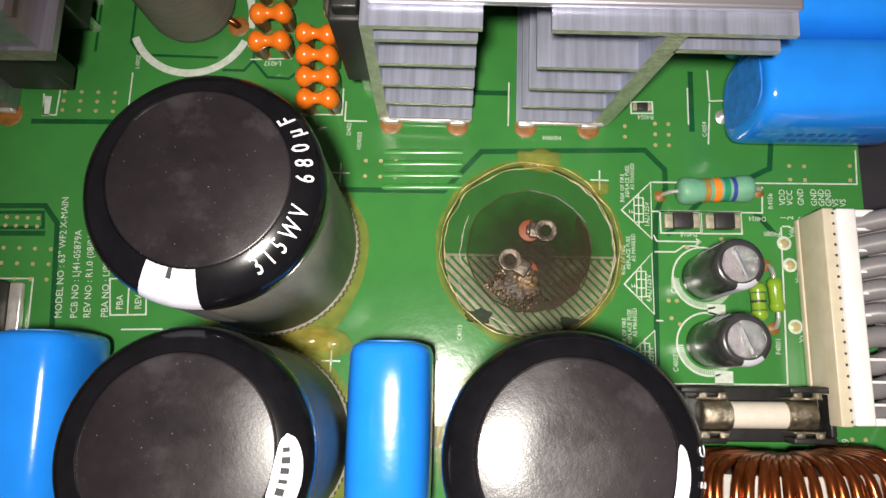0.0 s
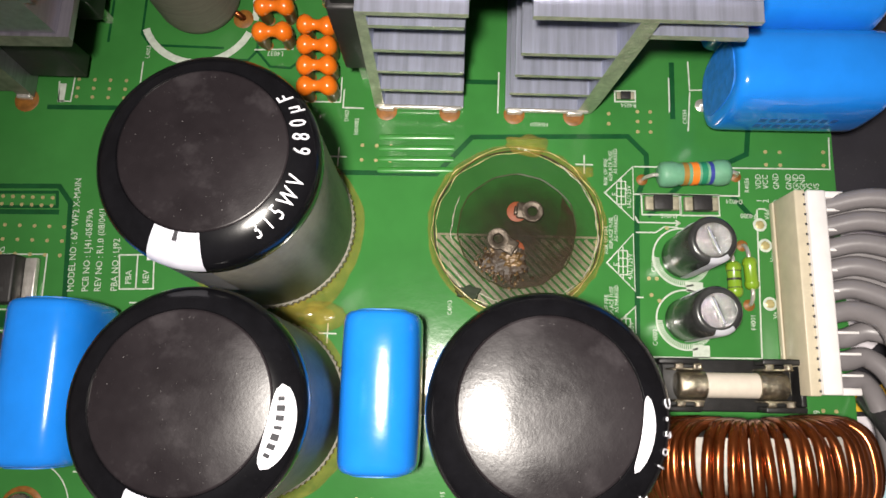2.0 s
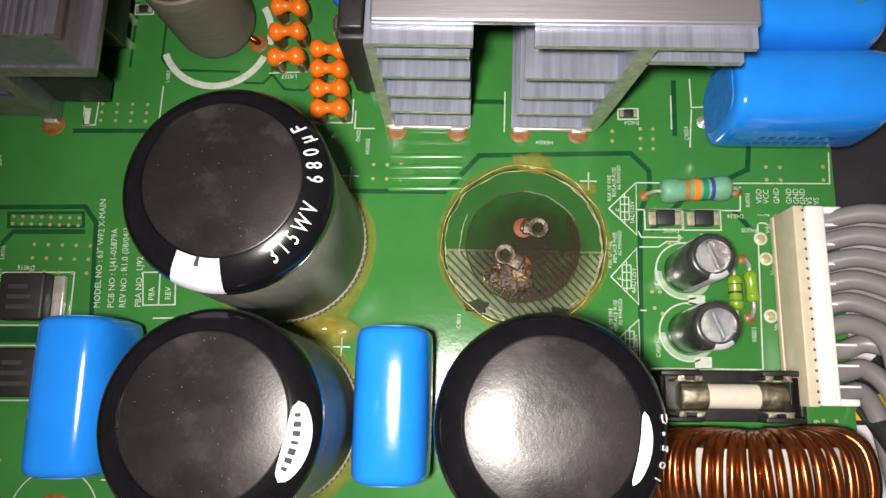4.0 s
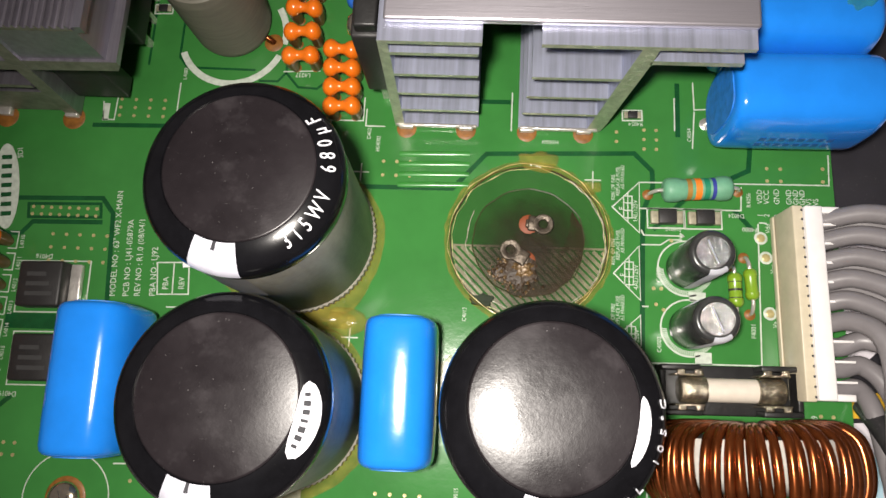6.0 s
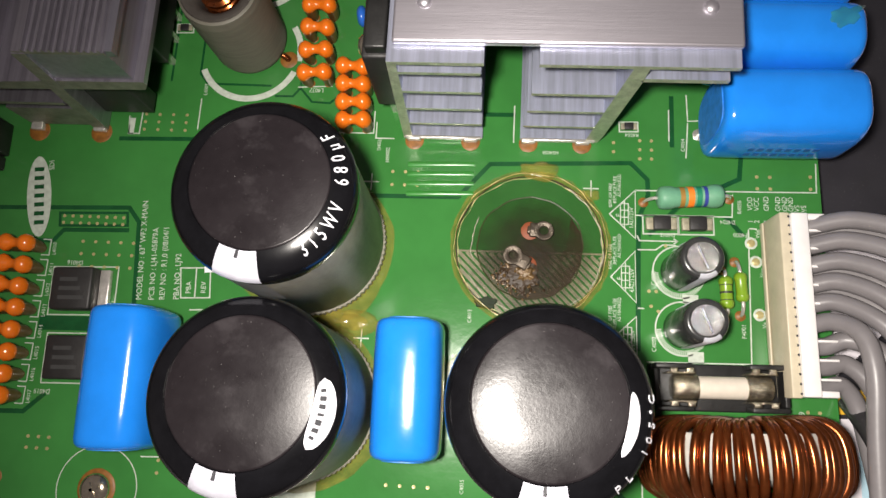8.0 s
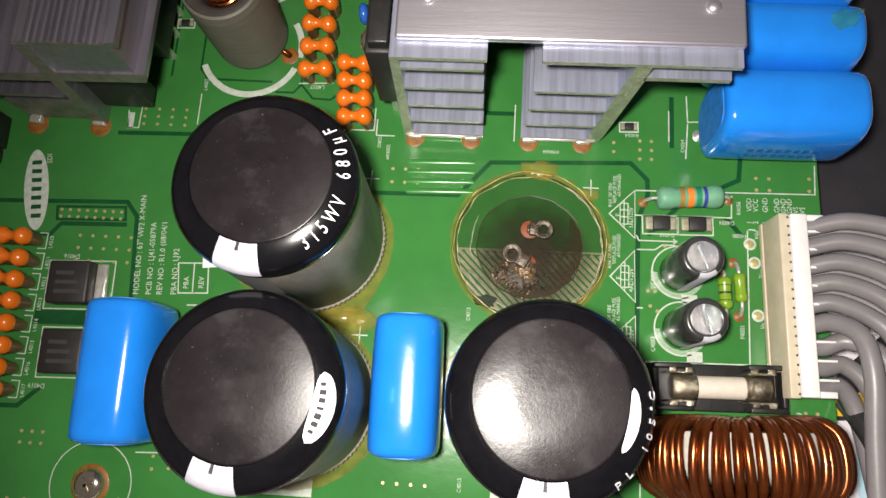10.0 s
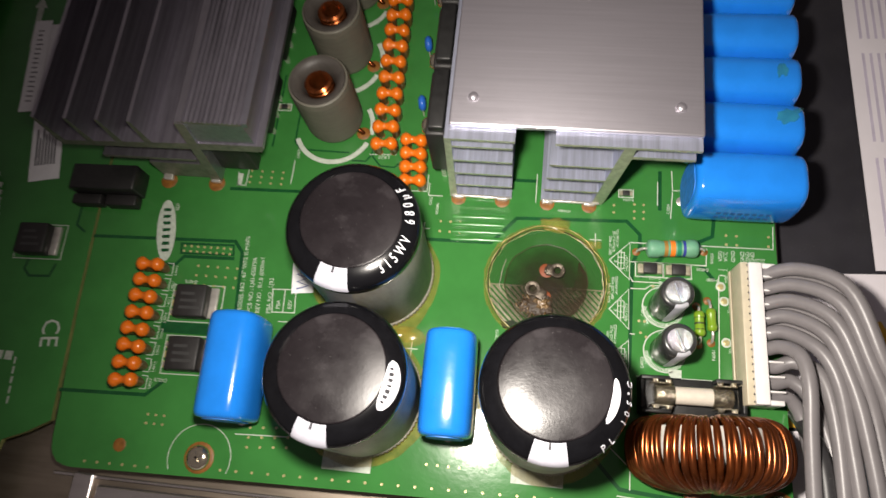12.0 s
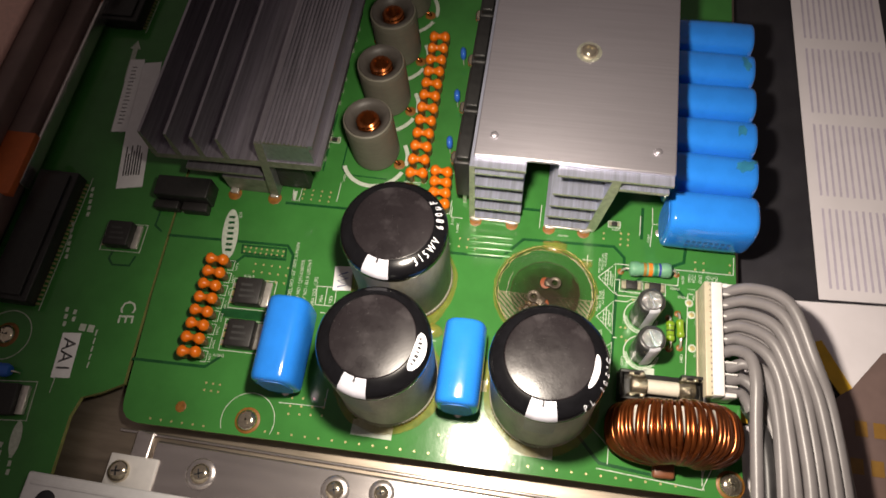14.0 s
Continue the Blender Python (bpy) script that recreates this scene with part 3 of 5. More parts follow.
# ---- coils in shrink sleeve ----
def coil(x, y):
    c = root("inductor_coil", x, y, 0, label="upright coil in grey shrink sleeve with copper core inside", category="inductor", group="sleeved coils")
    bm = lathe([(7.9, 0.6)] + [(8.15 + (0.12 if i % 2 else 0), 1.4 + 0.6 * i) for i in range(31)] + [(8.0, 20.7), (7.2, 21.2), (6.2, 20.9), (5.2, 19.0), (4.6, 12), (4.4, 4)], 48)
    part("sleeve", bm, SHRINK, c)
    # The lining runs down inside; its dark colour carries the shade of the hollow.
    bm = lathe([(7.9, 20.3), (7.3, 21.4), (6.4, 21.3), (5.2, 20.4), (4.2, 18.6), (4.1, 4)], 40)
    part("rim", bm, SHRINK_DARK, c, "shrunken rim and hollow, with the hollow's shade in its dark colour")
    for k in range(9):
        a = [(3.1 * math.cos(t), 3.1 * math.sin(t), 7.0 + 1.5 * k + 1.4 * t / 6.2832) for t in [2 * math.pi * i / 16 for i in range(17)]]
        part("turn", tube(a, 0.85, 6), COPPER, c)
    for s in (0, 1):
        p = mm(0, 0, 0, 0, 0, -25 + 180 * s)
        bm = tube(bend([(8.3, 0, 1.2), (9.0, 0, 0.8), (9.6, 0, 0.3), (9.7, 0, -0.2)], 4), 0.7, 8)
        part("lead", bm, COPPER, c, at=p)
        part("pad", lathe([(2.0, 0.02), (1.8, 0.12), (0.9, 0.3), (0, 0.35)], 16, 9.7, 0), FLUX, c, "orange soldered pad", at=p)
    return c


one_coil = coil(-29.5, 31.8)
for y in (54.2, 76.6, 99.0):
    copy_thing(one_coil, mm(-29.5, y))


# ---- orange beads ----
BEAD_LEG = material("brown_bead_leg", (0.11, 0.052, 0.014), 0.45, vary=0.3, scale=500, coat=0.2)


def bead():
    b = root("ferrite_bead", -72.2, -17.3, 0, label="orange epoxy-coated bead inductor with two rounded lobes", category="inductor", group="orange beads")
    pts = [(-3.8, 0), (-3.65, 0.9), (-3.1, 1.6), (-2.2, 1.92), (-1.4, 1.65), (-0.7, 1.12), (0, 0.95), (0.7, 1.12), (1.4, 1.65), (2.2, 1.92), (3.1, 1.6), (3.65, 0.9), (3.8, 0)]
    bm = lathe([(r, x) for x, r in pts], 20)
    bm.transform(Matrix.Translation((0, 0, 5.5)) @ Matrix.Rotation(radians(90), 4, "Y"))
    for v in bm.verts:
        v.co.z -= 0.35 * max(0.0, abs(v.co.x) / 3.8) ** 2
    part("body", bm, ORANGE, b, angle=80)
    for s in (-1, 1):
        part("coated_leg", tube([(s * 2.4, 0, 4.8), (s * 2.4, 0, 2.0), (s * 2.2, 0, 0.15)], [1.5, 1.35, 0.95], 12), BEAD_LEG, b, "brown coating running down the lead")
        part("lead", tube([(s * 2.0, 0, 1.4), (s * 2.0, 0, -0.1)], 0.35, 8), TIN, b)
        part("pad", lathe([(1.0, 0.01), (0.9, 0.1), (0.4, 0.5), (0, 0.6)], 12, s * 2.0, 0), FLUX, b)
    return b


bead_a = bead()
brng = random.Random(4)
spots = [(-72.1 + 0.1 * (i % 2), -17.3 - 4.43 * i) for i in range(1, 8)]
spots += [(-13.2 - 0.12 * i, 22.2 + 5.3 * i) for i in range(12)]
spots += [(-4.9 + 0.32 * i, 23.8 - 4.05 * i) for i in range(4)]
for x, y in spots:
    copy_thing(bead_a, mm(x, y, 0, 0, 0, brng.uniform(-5, 5)))


# ---- flat chips with tabs ----
def dpak(x, y, rz=0, s=1.0):
    d = root("chip", x, y, 0, rz, "black surface-mount transistor with a bright metal tab", "chip", "surface-mount transistors")
    chip_body = part("body", box(-5.0, 3.6, -4.4, 4.4, 0.25, 4.2, 0.45), CHIP, d)
    part("tab", box(3.6, 5.8, -4.2, 4.2, 0.1, 1.4, 0.2), TIN, d, "tinned metal tab")
    part("outline", strip([(-7.6, 5.1), (6.7, 5.1), (6.7, -5.1), (-7.6, -5.1), (-7.6, 5.1)], 0.25, 0.0, 0.03), SILK, d)
    for k in (-2.6, 0, 2.6):
        part("pin", box(-7.2 if k else -5.9, -4.9, k - 0.55, k + 0.55, 0.1, 0.8, 0.15), TIN, d)
        part("pad", box(-7.4, -5.4, k - 0.9, k + 0.9, 0.01, 0.12), GOLD, d)
    bm = bmesh.new()
    for k in range(3):
        box(-3.2, 2.2 - k * 0.8, -2.4 + 1.9 * k, -1.6 + 1.9 * k, 4.2, 4.23, bm=bm)
    part("marking", bm, fixed_grey, chip_body, "faint grey marking bars")
    return d


fixed_grey = fixed("grey_marking", (0.035, 0.035, 0.035), 0.6)
dk = dpak(-59.0, -26.0, 2)
copy_thing(dk, mm(-57.9, -40.0, 0, 0, 0, 2))
copy_thing(dk, mm(-109.0, -11.8, 0, 0, 0, 2))


SOLDER = material("dull_solder", (0.27, 0.25, 0.18), 0.5, 0.2, vary=0.4, scale=900, bump=0.3, bump_scale=1200)


def smd(x, y, w, h, z, kind_label):
    s = root("chip_component", x, y, 0, 1.5, kind_label, "chip", "small surface-mount parts")
    part("body", box(-w * 0.30, w * 0.30, -h / 2, h / 2, 0.1, z, 0.12), CHIP, s)
    for k in (-1, 1):
        part("terminal", box(k * w * 0.41 - w * 0.13, k * w * 0.41 + w * 0.13, -h * 0.46, h * 0.46, 0.02, z * 0.6, 0.1), SOLDER, s, "dull beige solder terminal")
    part("outline", strip([(-w * 0.62, h * 0.72), (w * 0.62, h * 0.72), (w * 0.62, -h * 0.72), (-w * 0.62, -h * 0.72), (-w * 0.62, h * 0.72)], 0.28, 0.0, 0.03), SILK, s)
    return s


smd(60.0, -7.2, 5.6, 2.7, 1.9, "black surface-mount diode in a white outline")
smd(67.1, -7.1, 5.6, 2.7, 1.9, "black surface-mount diode in a white outline")
smd(53.7, 13.8, 3.1, 1.5, 0.8, "small dark surface-mount resistor in a white outline")
smd(-45.5, 35.0, 3.1, 1.5, 0.8, "small dark surface-mount resistor in a white outline")


# ---- axial parts ----
def axial(name, x, y, z, rz, length, r, mat, bands, label, reach):
    a = root(name, x, y, 0, rz, label, "resistor")
    L = length / 2
    prof = [(0, -L), (r * 0.6, -L + 0.05), (r * 0.92, -L + 0.5), (r, -L + 1.2), (r, -L + length * 0.2), (r * 0.86, -L + length * 0.28), (r * 0.86, L - length * 0.28), (r, L - length * 0.2), (r, L - 1.2), (r * 0.92, L - 0.5), (r * 0.6, L - 0.05), (0, L)]
    turn = Matrix.Translation((0, 0, z)) @ Matrix.Rotation(radians(90), 4, "Y")
    bm = lathe(prof, 28)
    bm.transform(turn)
    res_body = part("body", bm, mat, a, angle=60)
    for p, w, m in bands:
        q = r * (1.0 if abs(p) > 0.26 else 0.875) + 0.04
        bm = lathe([(q - 0.1, p * length - w / 2), (q, p * length - w / 2), (q, p * length + w / 2), (q - 0.1, p * length + w / 2)], 28)
        bm.transform(turn)
        part("colour_band", bm, m, res_body)
    for s in (-1, 1):
        part("lead", tube(bend([(s * (L - 0.4), 0, z), (s * (L + 0.8), 0, z), (s * (L + reach), 0, z * 0.55), (s * (L + reach + 0.3), 0, -0.2)], 5), 0.38, 8), TIN, a)
        part("pad", lathe([(1.05, 0.01), (0.95, 0.1), (0.45, 0.35), (0, 0.4)], 16, s * (L + reach + 0.3), 0), FLUX, a)
    return a


B_BROWN, B_ORANGE, B_GREEN, B_PURPLE, B_GOLD = (fixed("band_brown", (0.30, 0.16, 0.03)), fixed("band_orange", (0.80, 0.20, 0.02)), fixed("band_teal", (0.01, 0.20, 0.10)), fixed("band_blue", (0.03, 0.045, 0.26)), fixed("band_black", (0.02, 0.02, 0.02)))
axial("resistor", 65.2, -2.0, 2.8, 4, 13.0, 2.35, RESIN, ((-0.14, 0.9, B_BROWN), (-0.01, 1.2, B_ORANGE), (0.11, 1.0, B_GREEN), (0.22, 0.9, B_PURPLE)), "green power resistor with coloured bands", 1.8)
axial("fuse_resistor", 71.9, -21.0, 2.2, 92, 6.4, 1.35, LIME, ((-0.25, 0.4, B_GOLD), (0.0, 0.4, B_GOLD), (0.25, 0.4, B_GOLD)), "small lime-green part with black bands", 1.4)
axial("fuse_resistor", 74.8, -19.8, 2.2, 94, 5.8, 1.25, LIME, (), "small olive-green axial part on two leads", 2.2)


# ---- small electrolytic capacitors ----
def small_cap(x, y, turn_mark, label):
    c = root("electrolytic_capacitor", x, y, 0, label=label, category="capacitor", group="small electrolytic capacitors")
    r, h = 3.95, 15.4
    prof = [(r - 0.3, 0.1), (r, 0.5), (r - 0.15, 1.2), (r, 1.9), (r, h - 0.8), (r - 0.3, h - 0.2), (r - 0.9, h), (r - 1.15, h - 0.1)]
    wrap = part("sleeve", lathe(prof, 40), SMALL_SLEEVE, c)
    bm = lathe([(r - 1.05, h - 0.3)] + [((r - 1.1) * (1 - i / 14), h - 0.15) for i in range(14)] + [(0, h - 0.15)], 56)
    for v in bm.verts:
        p = Vector((v.co.x * 3.6 + x, v.co.y * 3.6 + y, 0))
        v.co.z += 0.09 * noise.noise(p) + 0.06 * noise.noise(p * 2.1)
    lid = part("vented_top", bm, CRINKLE, c, "bare crinkled aluminium top", angle=20)
    part("score", box(-2.0, 2.0, -0.06, 0.06, h - 0.16, h - 0.1), CRINKLE, lid, at=mm(0, 0, 0, 0, 0, 20))
    part("score", box(-2.2, 2.2, -0.12, 0.12, h - 0.16, h - 0.02), ALU, lid, at=mm(0, 0, 0, 0, 0, -68))
    part("polarity_mark", lathe([(r + 0.03, 0.6), (r + 0.03, h - 0.8), (r - 0.27, h - 0.14), (r - 0.9, h + 0.05)], 8, a0=turn_mark - 26, a1=turn_mark + 26), WHITE_GREY, wrap, "pale grey polarity stripe")
    bm = bmesh.new()
    for k in range(3):
        m = Matrix.Rotation(radians(turn_mark - 75), 4, "Z") @ Matrix.Translation((0, -r - 0.02, 11.6 - 2.4 * k)) @ Matrix.Rotation(radians(90), 4, "X")
        d = box(-1.3, 1.3 - 0.5 * (k % 2), -0.5, 0.5, -0.03, 0.03)
        d.transform(m)
        me = bpy.data.meshes.new("bar")
        d.to_mesh(me)
        d.free()
        bm.from_mesh(me)
        bpy.data.meshes.remove(me)
    part("printing", bm, WHITE_GREY, wrap, "pale printed bars")
    bm = bmesh.new()
    for k in range(40):
        a0 = 8 + 4.3 * k
        lathe([(r + 0.3, 0.02), (r + 0.3, 0.04), (r + 1.2, 0.04), (r + 1.2, 0.02)], 1, a0=a0 + 175, a1=a0 + 177.4, bm=bm)
    part("hatching", bm, SILK, c, "white hatched print round the foot")
    part("print_ring", lathe([(r + 1.2, 0.012), (r + 1.2, 0.03), (r + 1.5, 0.03), (r + 1.5, 0.012)], 40, a0=70, a1=290), SILK, c, "white ring print round the foot")
    return c


SMALL_SLEEVE = material("grey_black_sleeve", (0.022, 0.023, 0.023), 0.26, vary=0.5, scale=260, coat=0.15, dust=0.25, bump=0.12, bump_scale=500)
WHITE_GREY = fixed("pale_grey_print", (0.42, 0.43, 0.47), 0.4)
small_cap(63.7, -16.9, -75, "small black electrolytic capacitor with crinkled silver top")
small_cap(64.1, -28.2, -75, "small black electrolytic capacitor beside the fuse holder")

# ---- fuse in its holder ----
DULL = material("dull_tin", (0.30, 0.265, 0.20), 0.24, 0.9, vary=0.5, scale=700, bump=1.0, bump_scale=1300)
fh = root("fuse_holder", 69.4, -39.4, 0, 1.5, "black plastic fuse holder with tinned clips", "fuse holder")
part("base", box(-12.2, 12.2, -4.4, 4.4, 0, 2.2, 0.3), BLACK, fh)
for s in (-1, 1):
    for t in (-1, 1):
        part("cheek", box(s * 8.6 - 3.4, s * 8.6 + 3.4, t * 3.9 - 0.5, t * 3.9 + 0.5, 2.2, 6.0, 0.25), BLACK, fh)
        part("clip", box(s * 7.4 - 2.5, s * 7.4 + 2.5, t * 2.6 - 0.2, t * 2.6 + 0.2, 1.6, 6.6, 0.12), DULL, fh, "tinned spring clip")
    for t in (-1, 1):
        for k in (-1, 1):
            part("clip_tab", box(s * 7.4 + k * 1.5 - 0.7, s * 7.4 + k * 1.5 + 0.7, t * 3.0 - 0.55, t * 3.0 + 0.55, 6.3, 7.0, 0.2), DULL, fh, "curled bright end of the clip")
    part("end_wall", box(s * 11.7 - 0.5, s * 11.7 + 0.5, -3.4, 3.4, 2.2, 5.6, 0.25), BLACK, fh)
fuse = root("fuse", 69.4, -39.4, 5.0, 1.5, "white ceramic tube fuse with metal end caps", "fuse")
bm = lathe([(2.1, -5.0), (2.1, 5.0)], 28)
bm.transform(Matrix.Rotation(radians(90), 4, "Y"))
part("tube", bm, CERAMIC, fuse)
for s in (-1, 1):
    bm = lathe([(2.1, s * 4.3), (2.34, s * 4.4), (2.32, s * 6.6), (2.3, s * 8.7), (2.0, s * 9.0), (0, s * 9.0)], 28)
    bm.transform(Matrix.Rotation(radians(90), 4, "Y"))
    part("end_cap", bm, DULL, fuse, "scratched metal end cap")

# ---- toroid choke ----
tor = root("toroid_choke", 72.6, -52.3, 0, 3, "toroidal choke wound with thick enamelled copper wire", "choke")
RO, RI, TW, ZC = 15.4, 4.3, 11.6, 5.2
WIDE, TALL = 1.07, 0.87
bm = lathe([(RI + 1, TW / 2 - 2.2), (RI + 1, 0.3 - TW / 2), (RO + 0.1, 0.3 - TW / 2), (RO + 0.4, 0.8 - TW / 2), (RO + 0.4, TW / 2 - 5.4), (RO - 0.4, TW / 2 - 4.2), (RO - 3.2, TW / 2 - 3.0), (RO - 7, TW / 2 - 2.2), (RI + 1, TW / 2 - 2.2)], 56)
bm.transform(Matrix.Translation((0, 0, ZC)) @ Matrix.Diagonal((WIDE, 1, TALL, 1)) @ Matrix.Rotation(radians(90), 4, "X"))
part("core", bm, CORE, tor, "pale toroid core showing between turns")
trng = random.Random(9)


def turn_path(a, lean, swell):
    """One closed turn round the core; its front half slants a little."""
    o, i, t = RO + 0.85 + swell, RI - 0.85, TW / 2 + 0.85 + swell
    pts = [(i, -t + 1.6), (i + 1.0, -t - 0.4), (i + 2.6, -t - 0.9), (o - 5.4, -t + 0.1), (o - 2.2, -t + 1.7), (o - 0.4, -t + 3.6), (o + 0.2, 0), (o - 0.3, t - 2.8), (o - 1.8, t - 0.7), (o - 4.4, t + 0.3), (i + 3.0, t + 0.3), (i + 1.2, t - 0.5), (i, t - 2.4)]
    out = []
    for q, y in pts + [pts[0]]:
        b = a + lean * (y / t + 1) * (1 if q > RI + 1 else 0.6)
        out.append((WIDE * q * math.cos(b), y, ZC + TALL * q * math.sin(b)))
    return out


angles, a = [], -14.0
while a < 195:
    angles.append(a)
    a += 5.35 + trng.uniform(-0.5, 0.5) + (1.5 if 98 < a < 104 else 1.1 if 55 < a < 125 and trng.random() < 0.4 else 0)
for a in angles:
    part("turn", tube(bend(turn_path(radians(a), trng.uniform(-0.03, 0.03), trng.uniform(0, 0.45)), 3), 0.84, 10), COPPER, tor)
part("base", box(-5, 5, -6.6, 6, 0, 1.6, 0.4), fixed("brown_varnish", (0.14, 0.045, 0.02), 0.4), tor)
part("glue_lump", box(-5, 1, -11.4, -6.5, 0, 2.4, 0.7), fixed("brown_varnish_lump", (0.16, 0.055, 0.025), 0.4), tor, "brown varnish lump")

# ---- connector ----
con = root("connector", 81.6, -23.4, 0, 1.2, "cream and white wire connector with ten ways", "connector")
header = part("header", box(-1.3, 0.5, -17.2, 17.2, 0, 8.8, 0.2), CREAM, con, "cream header block")
part("header_ledge", box(-1.7, -1.3, -17.0, 17.0, 0, 1.4, 0.15), CREAM, con)
housing = part("housing", box(0.5, 3.6, -17.0, 17.0, 0.6, 9.6, 0.3), NYLON, con, "white plug housing")
for s in (-1, 1):
    part("latch_arm", box(3.6, 6.9, s * 16.4 - 0.6, s * 16.4 + 0.6, 1, 9.0, 0.25), NYLON, housing)
PITCH = 3.45
for k in range(10):
    y = 15.5 - PITCH * k
    if k < 9:
        part("rib", box(3.6, 7.4, y - PITCH / 2 - 0.22, y - PITCH / 2 + 0.22, 2, 8.8, 0.1), NYLON, housing)
    for o in (-0.86, 0.86):
        part("slot", box(0.1, 0.46, y + o - 0.2, y + o + 0.2, 8.4, 8.83), INK, header)

# ---- wires ----
def wire_way(k, y):
    """Way of one wire from its crimp: five sweep out wide, one drops over the last three."""
    w = 1 - k / 4
    if k < 5:
        return [(89.5 + 3 * w, y + 0.4, 9.0 + 3.0 * w), (95 + 5.5 * w, y - 4.0 - 1.4 * w, 13.5 + 4.5 * w), (98.2 + 7.8 * w, -34.5 + 5.5 * w, 14.5 + 3.5 * w), (100.2 + 10.6 * w, -46 + 4 * w, 13.5 + 2.0 * w + 1.2 * (k % 2)), (101.9 + 12.6 * w, -66, 13 + 1.5 * (k % 2))]
    return {5: [(88.3, y + 0.5, 9.5), (91.2, y - 2.0, 13.0), (92.2, -36, 14.4), (92.3, -48, 13.2), (92.6, -67, 12)],
            6: [(88.0, y, 6.2), (92.0, y + 1.2, 7.6), (96.4, y - 2.5, 11), (98.4, -46, 12), (98.9, -67, 12)],
            7: [(88.0, y, 6.0), (91.6, y + 0.6, 6.2), (95.4, y - 3.6, 7.0), (98.6, -50, 8.2), (99.4, -67, 8.6)],
            8: [(88.0, y, 5.4), (91.2, y + 0.4, 5.0), (94.2, y - 4.0, 4.2), (96.2, -54, 4.6), (98.0, -67, 5.0)]}[k]


for k in range(9):
    y = -8.6 - PITCH * 1.08 * k
    ob = root("wire", 0, 0, 0, label="grey insulated wire bending away from the white connector", category="wire", group="wires at the connector")
    path = [(85.0, y, 6.0)] + wire_way(k, y)
    ex, drift = path[-1][0], (6, 1, 4, -1, 3, 0.5, 2, 0.6, 5)[k]
    path += [(ex + 0.4 * drift, -92, 9.5 + 2.5 * (k % 2)), (ex + drift, -126, 4), (ex + 1.8 * drift, -196, -6)]
    part("insulation", tube(bend(path, 7), 1.66, 16), GREY_WIRE, ob)
    part("crimp", box(83.6, 85.4, y - 1.0, y + 1.0, 3.5, 7.2, 0.3), TIN, ob)
    if k in (0, 2, 3):
        ob2 = root("wire", 0, 0, 0, label="grey insulated wire bending away from the white connector", category="wire", group="wires at the connector")
        path = [(p[0] + (0.9 * (i - 2) if 2 < i < 7 else 4.5 if i >= 7 else 0), p[1] - 1.0, p[2] - (3.4 if i > 0 else 2.6)) for i, p in enumerate(path)]
        part("insulation", tube(bend(path, 7), 1.5, 14), GREY_WIRE, ob2)

dark = root("wire", 0, 0, 0, label="thick black insulated wire dusted white, under the grey wires", category="wire", group="wires at the connector")
part("insulation", tube(bend([(94.2, -40.5, 1.0), (94.6, -43.6, 4.4), (95.0, -48, 8.6), (95.5, -54, 10.8), (95.8, -67, 11.2), (96.0, -92, 10.2), (96.4, -126, 4), (97, -196, -6)], 7), 2.0, 16), BLACK_WIRE, dark)

# ---- the spot of the missing capacitor ----
RX, RY = 33.7, -13.0
ringg = root("glue_ring", RX, RY, 0, label="yellowed glue ring of a removed capacitor on the green board", category="glue")
bm = bmesh.new()
prof, n = [], 120
for i in range(n):
    a = 2 * math.pi * i / n
    v = Vector((math.cos(a), math.sin(a), 0))
    w = 0.5 * noise.noise(v * 2.3) + 0.35 * noise.noise(v * 9)
    low = 1.1 if -1.6 < math.atan2(math.sin(a), math.cos(a)) < -0.5 else 0
    prof.append([bm.verts.new((q * math.cos(a), q * math.sin(a), z)) for q, z in ((15.1 - low * 0.4 + 0.25 * w, 0.02), (15.25 - low * 0.3 + 0.3 * w, 1.5 + 0.7 * w - low * 0.5), (15.4 + 0.25 * w, 1.6 + 0.8 * w - low * 0.6), (15.6 + 0.35 * w, 0.8 + 0.4 * w), (15.9 + 0.5 * w, 0.3), (16.4 + 1.1 * w, 0.02))])
for i in range(n):
    p, q = prof[i], prof[(i + 1) % n]
    for k in range(5):
        bm.faces.new((p[k], q[k], q[k + 1], p[k + 1]))
part("rim", bm, GLUE, ringg)
for q0, z0, seed in ((15.35, 1.55, 1), (14.75, 0.25, 4)):
    path, rad = [], []
    for i in range(121):
        t = 2 * math.pi * i / 120
        v = Vector((math.cos(t), math.sin(t), 0))
        path.append(((q0 + 0.5 * noise.noise(v * 4 + Vector((0, 0, seed)))) * v.x, (q0 + 0.5 * noise.noise(v * 4 + Vector((0, 0, seed)))) * v.y, z0 + 0.3 * noise.noise(v * 5)))
        rad.append(0.03 + 0.12 * max(0, 0.15 + noise.noise(v * 7 + Vector((0, 0, seed + 2)))))
    part("glue_crest", tube(path, rad, 6), PALE_GLUE, ringg, "pale cracked crest of the glue ring")
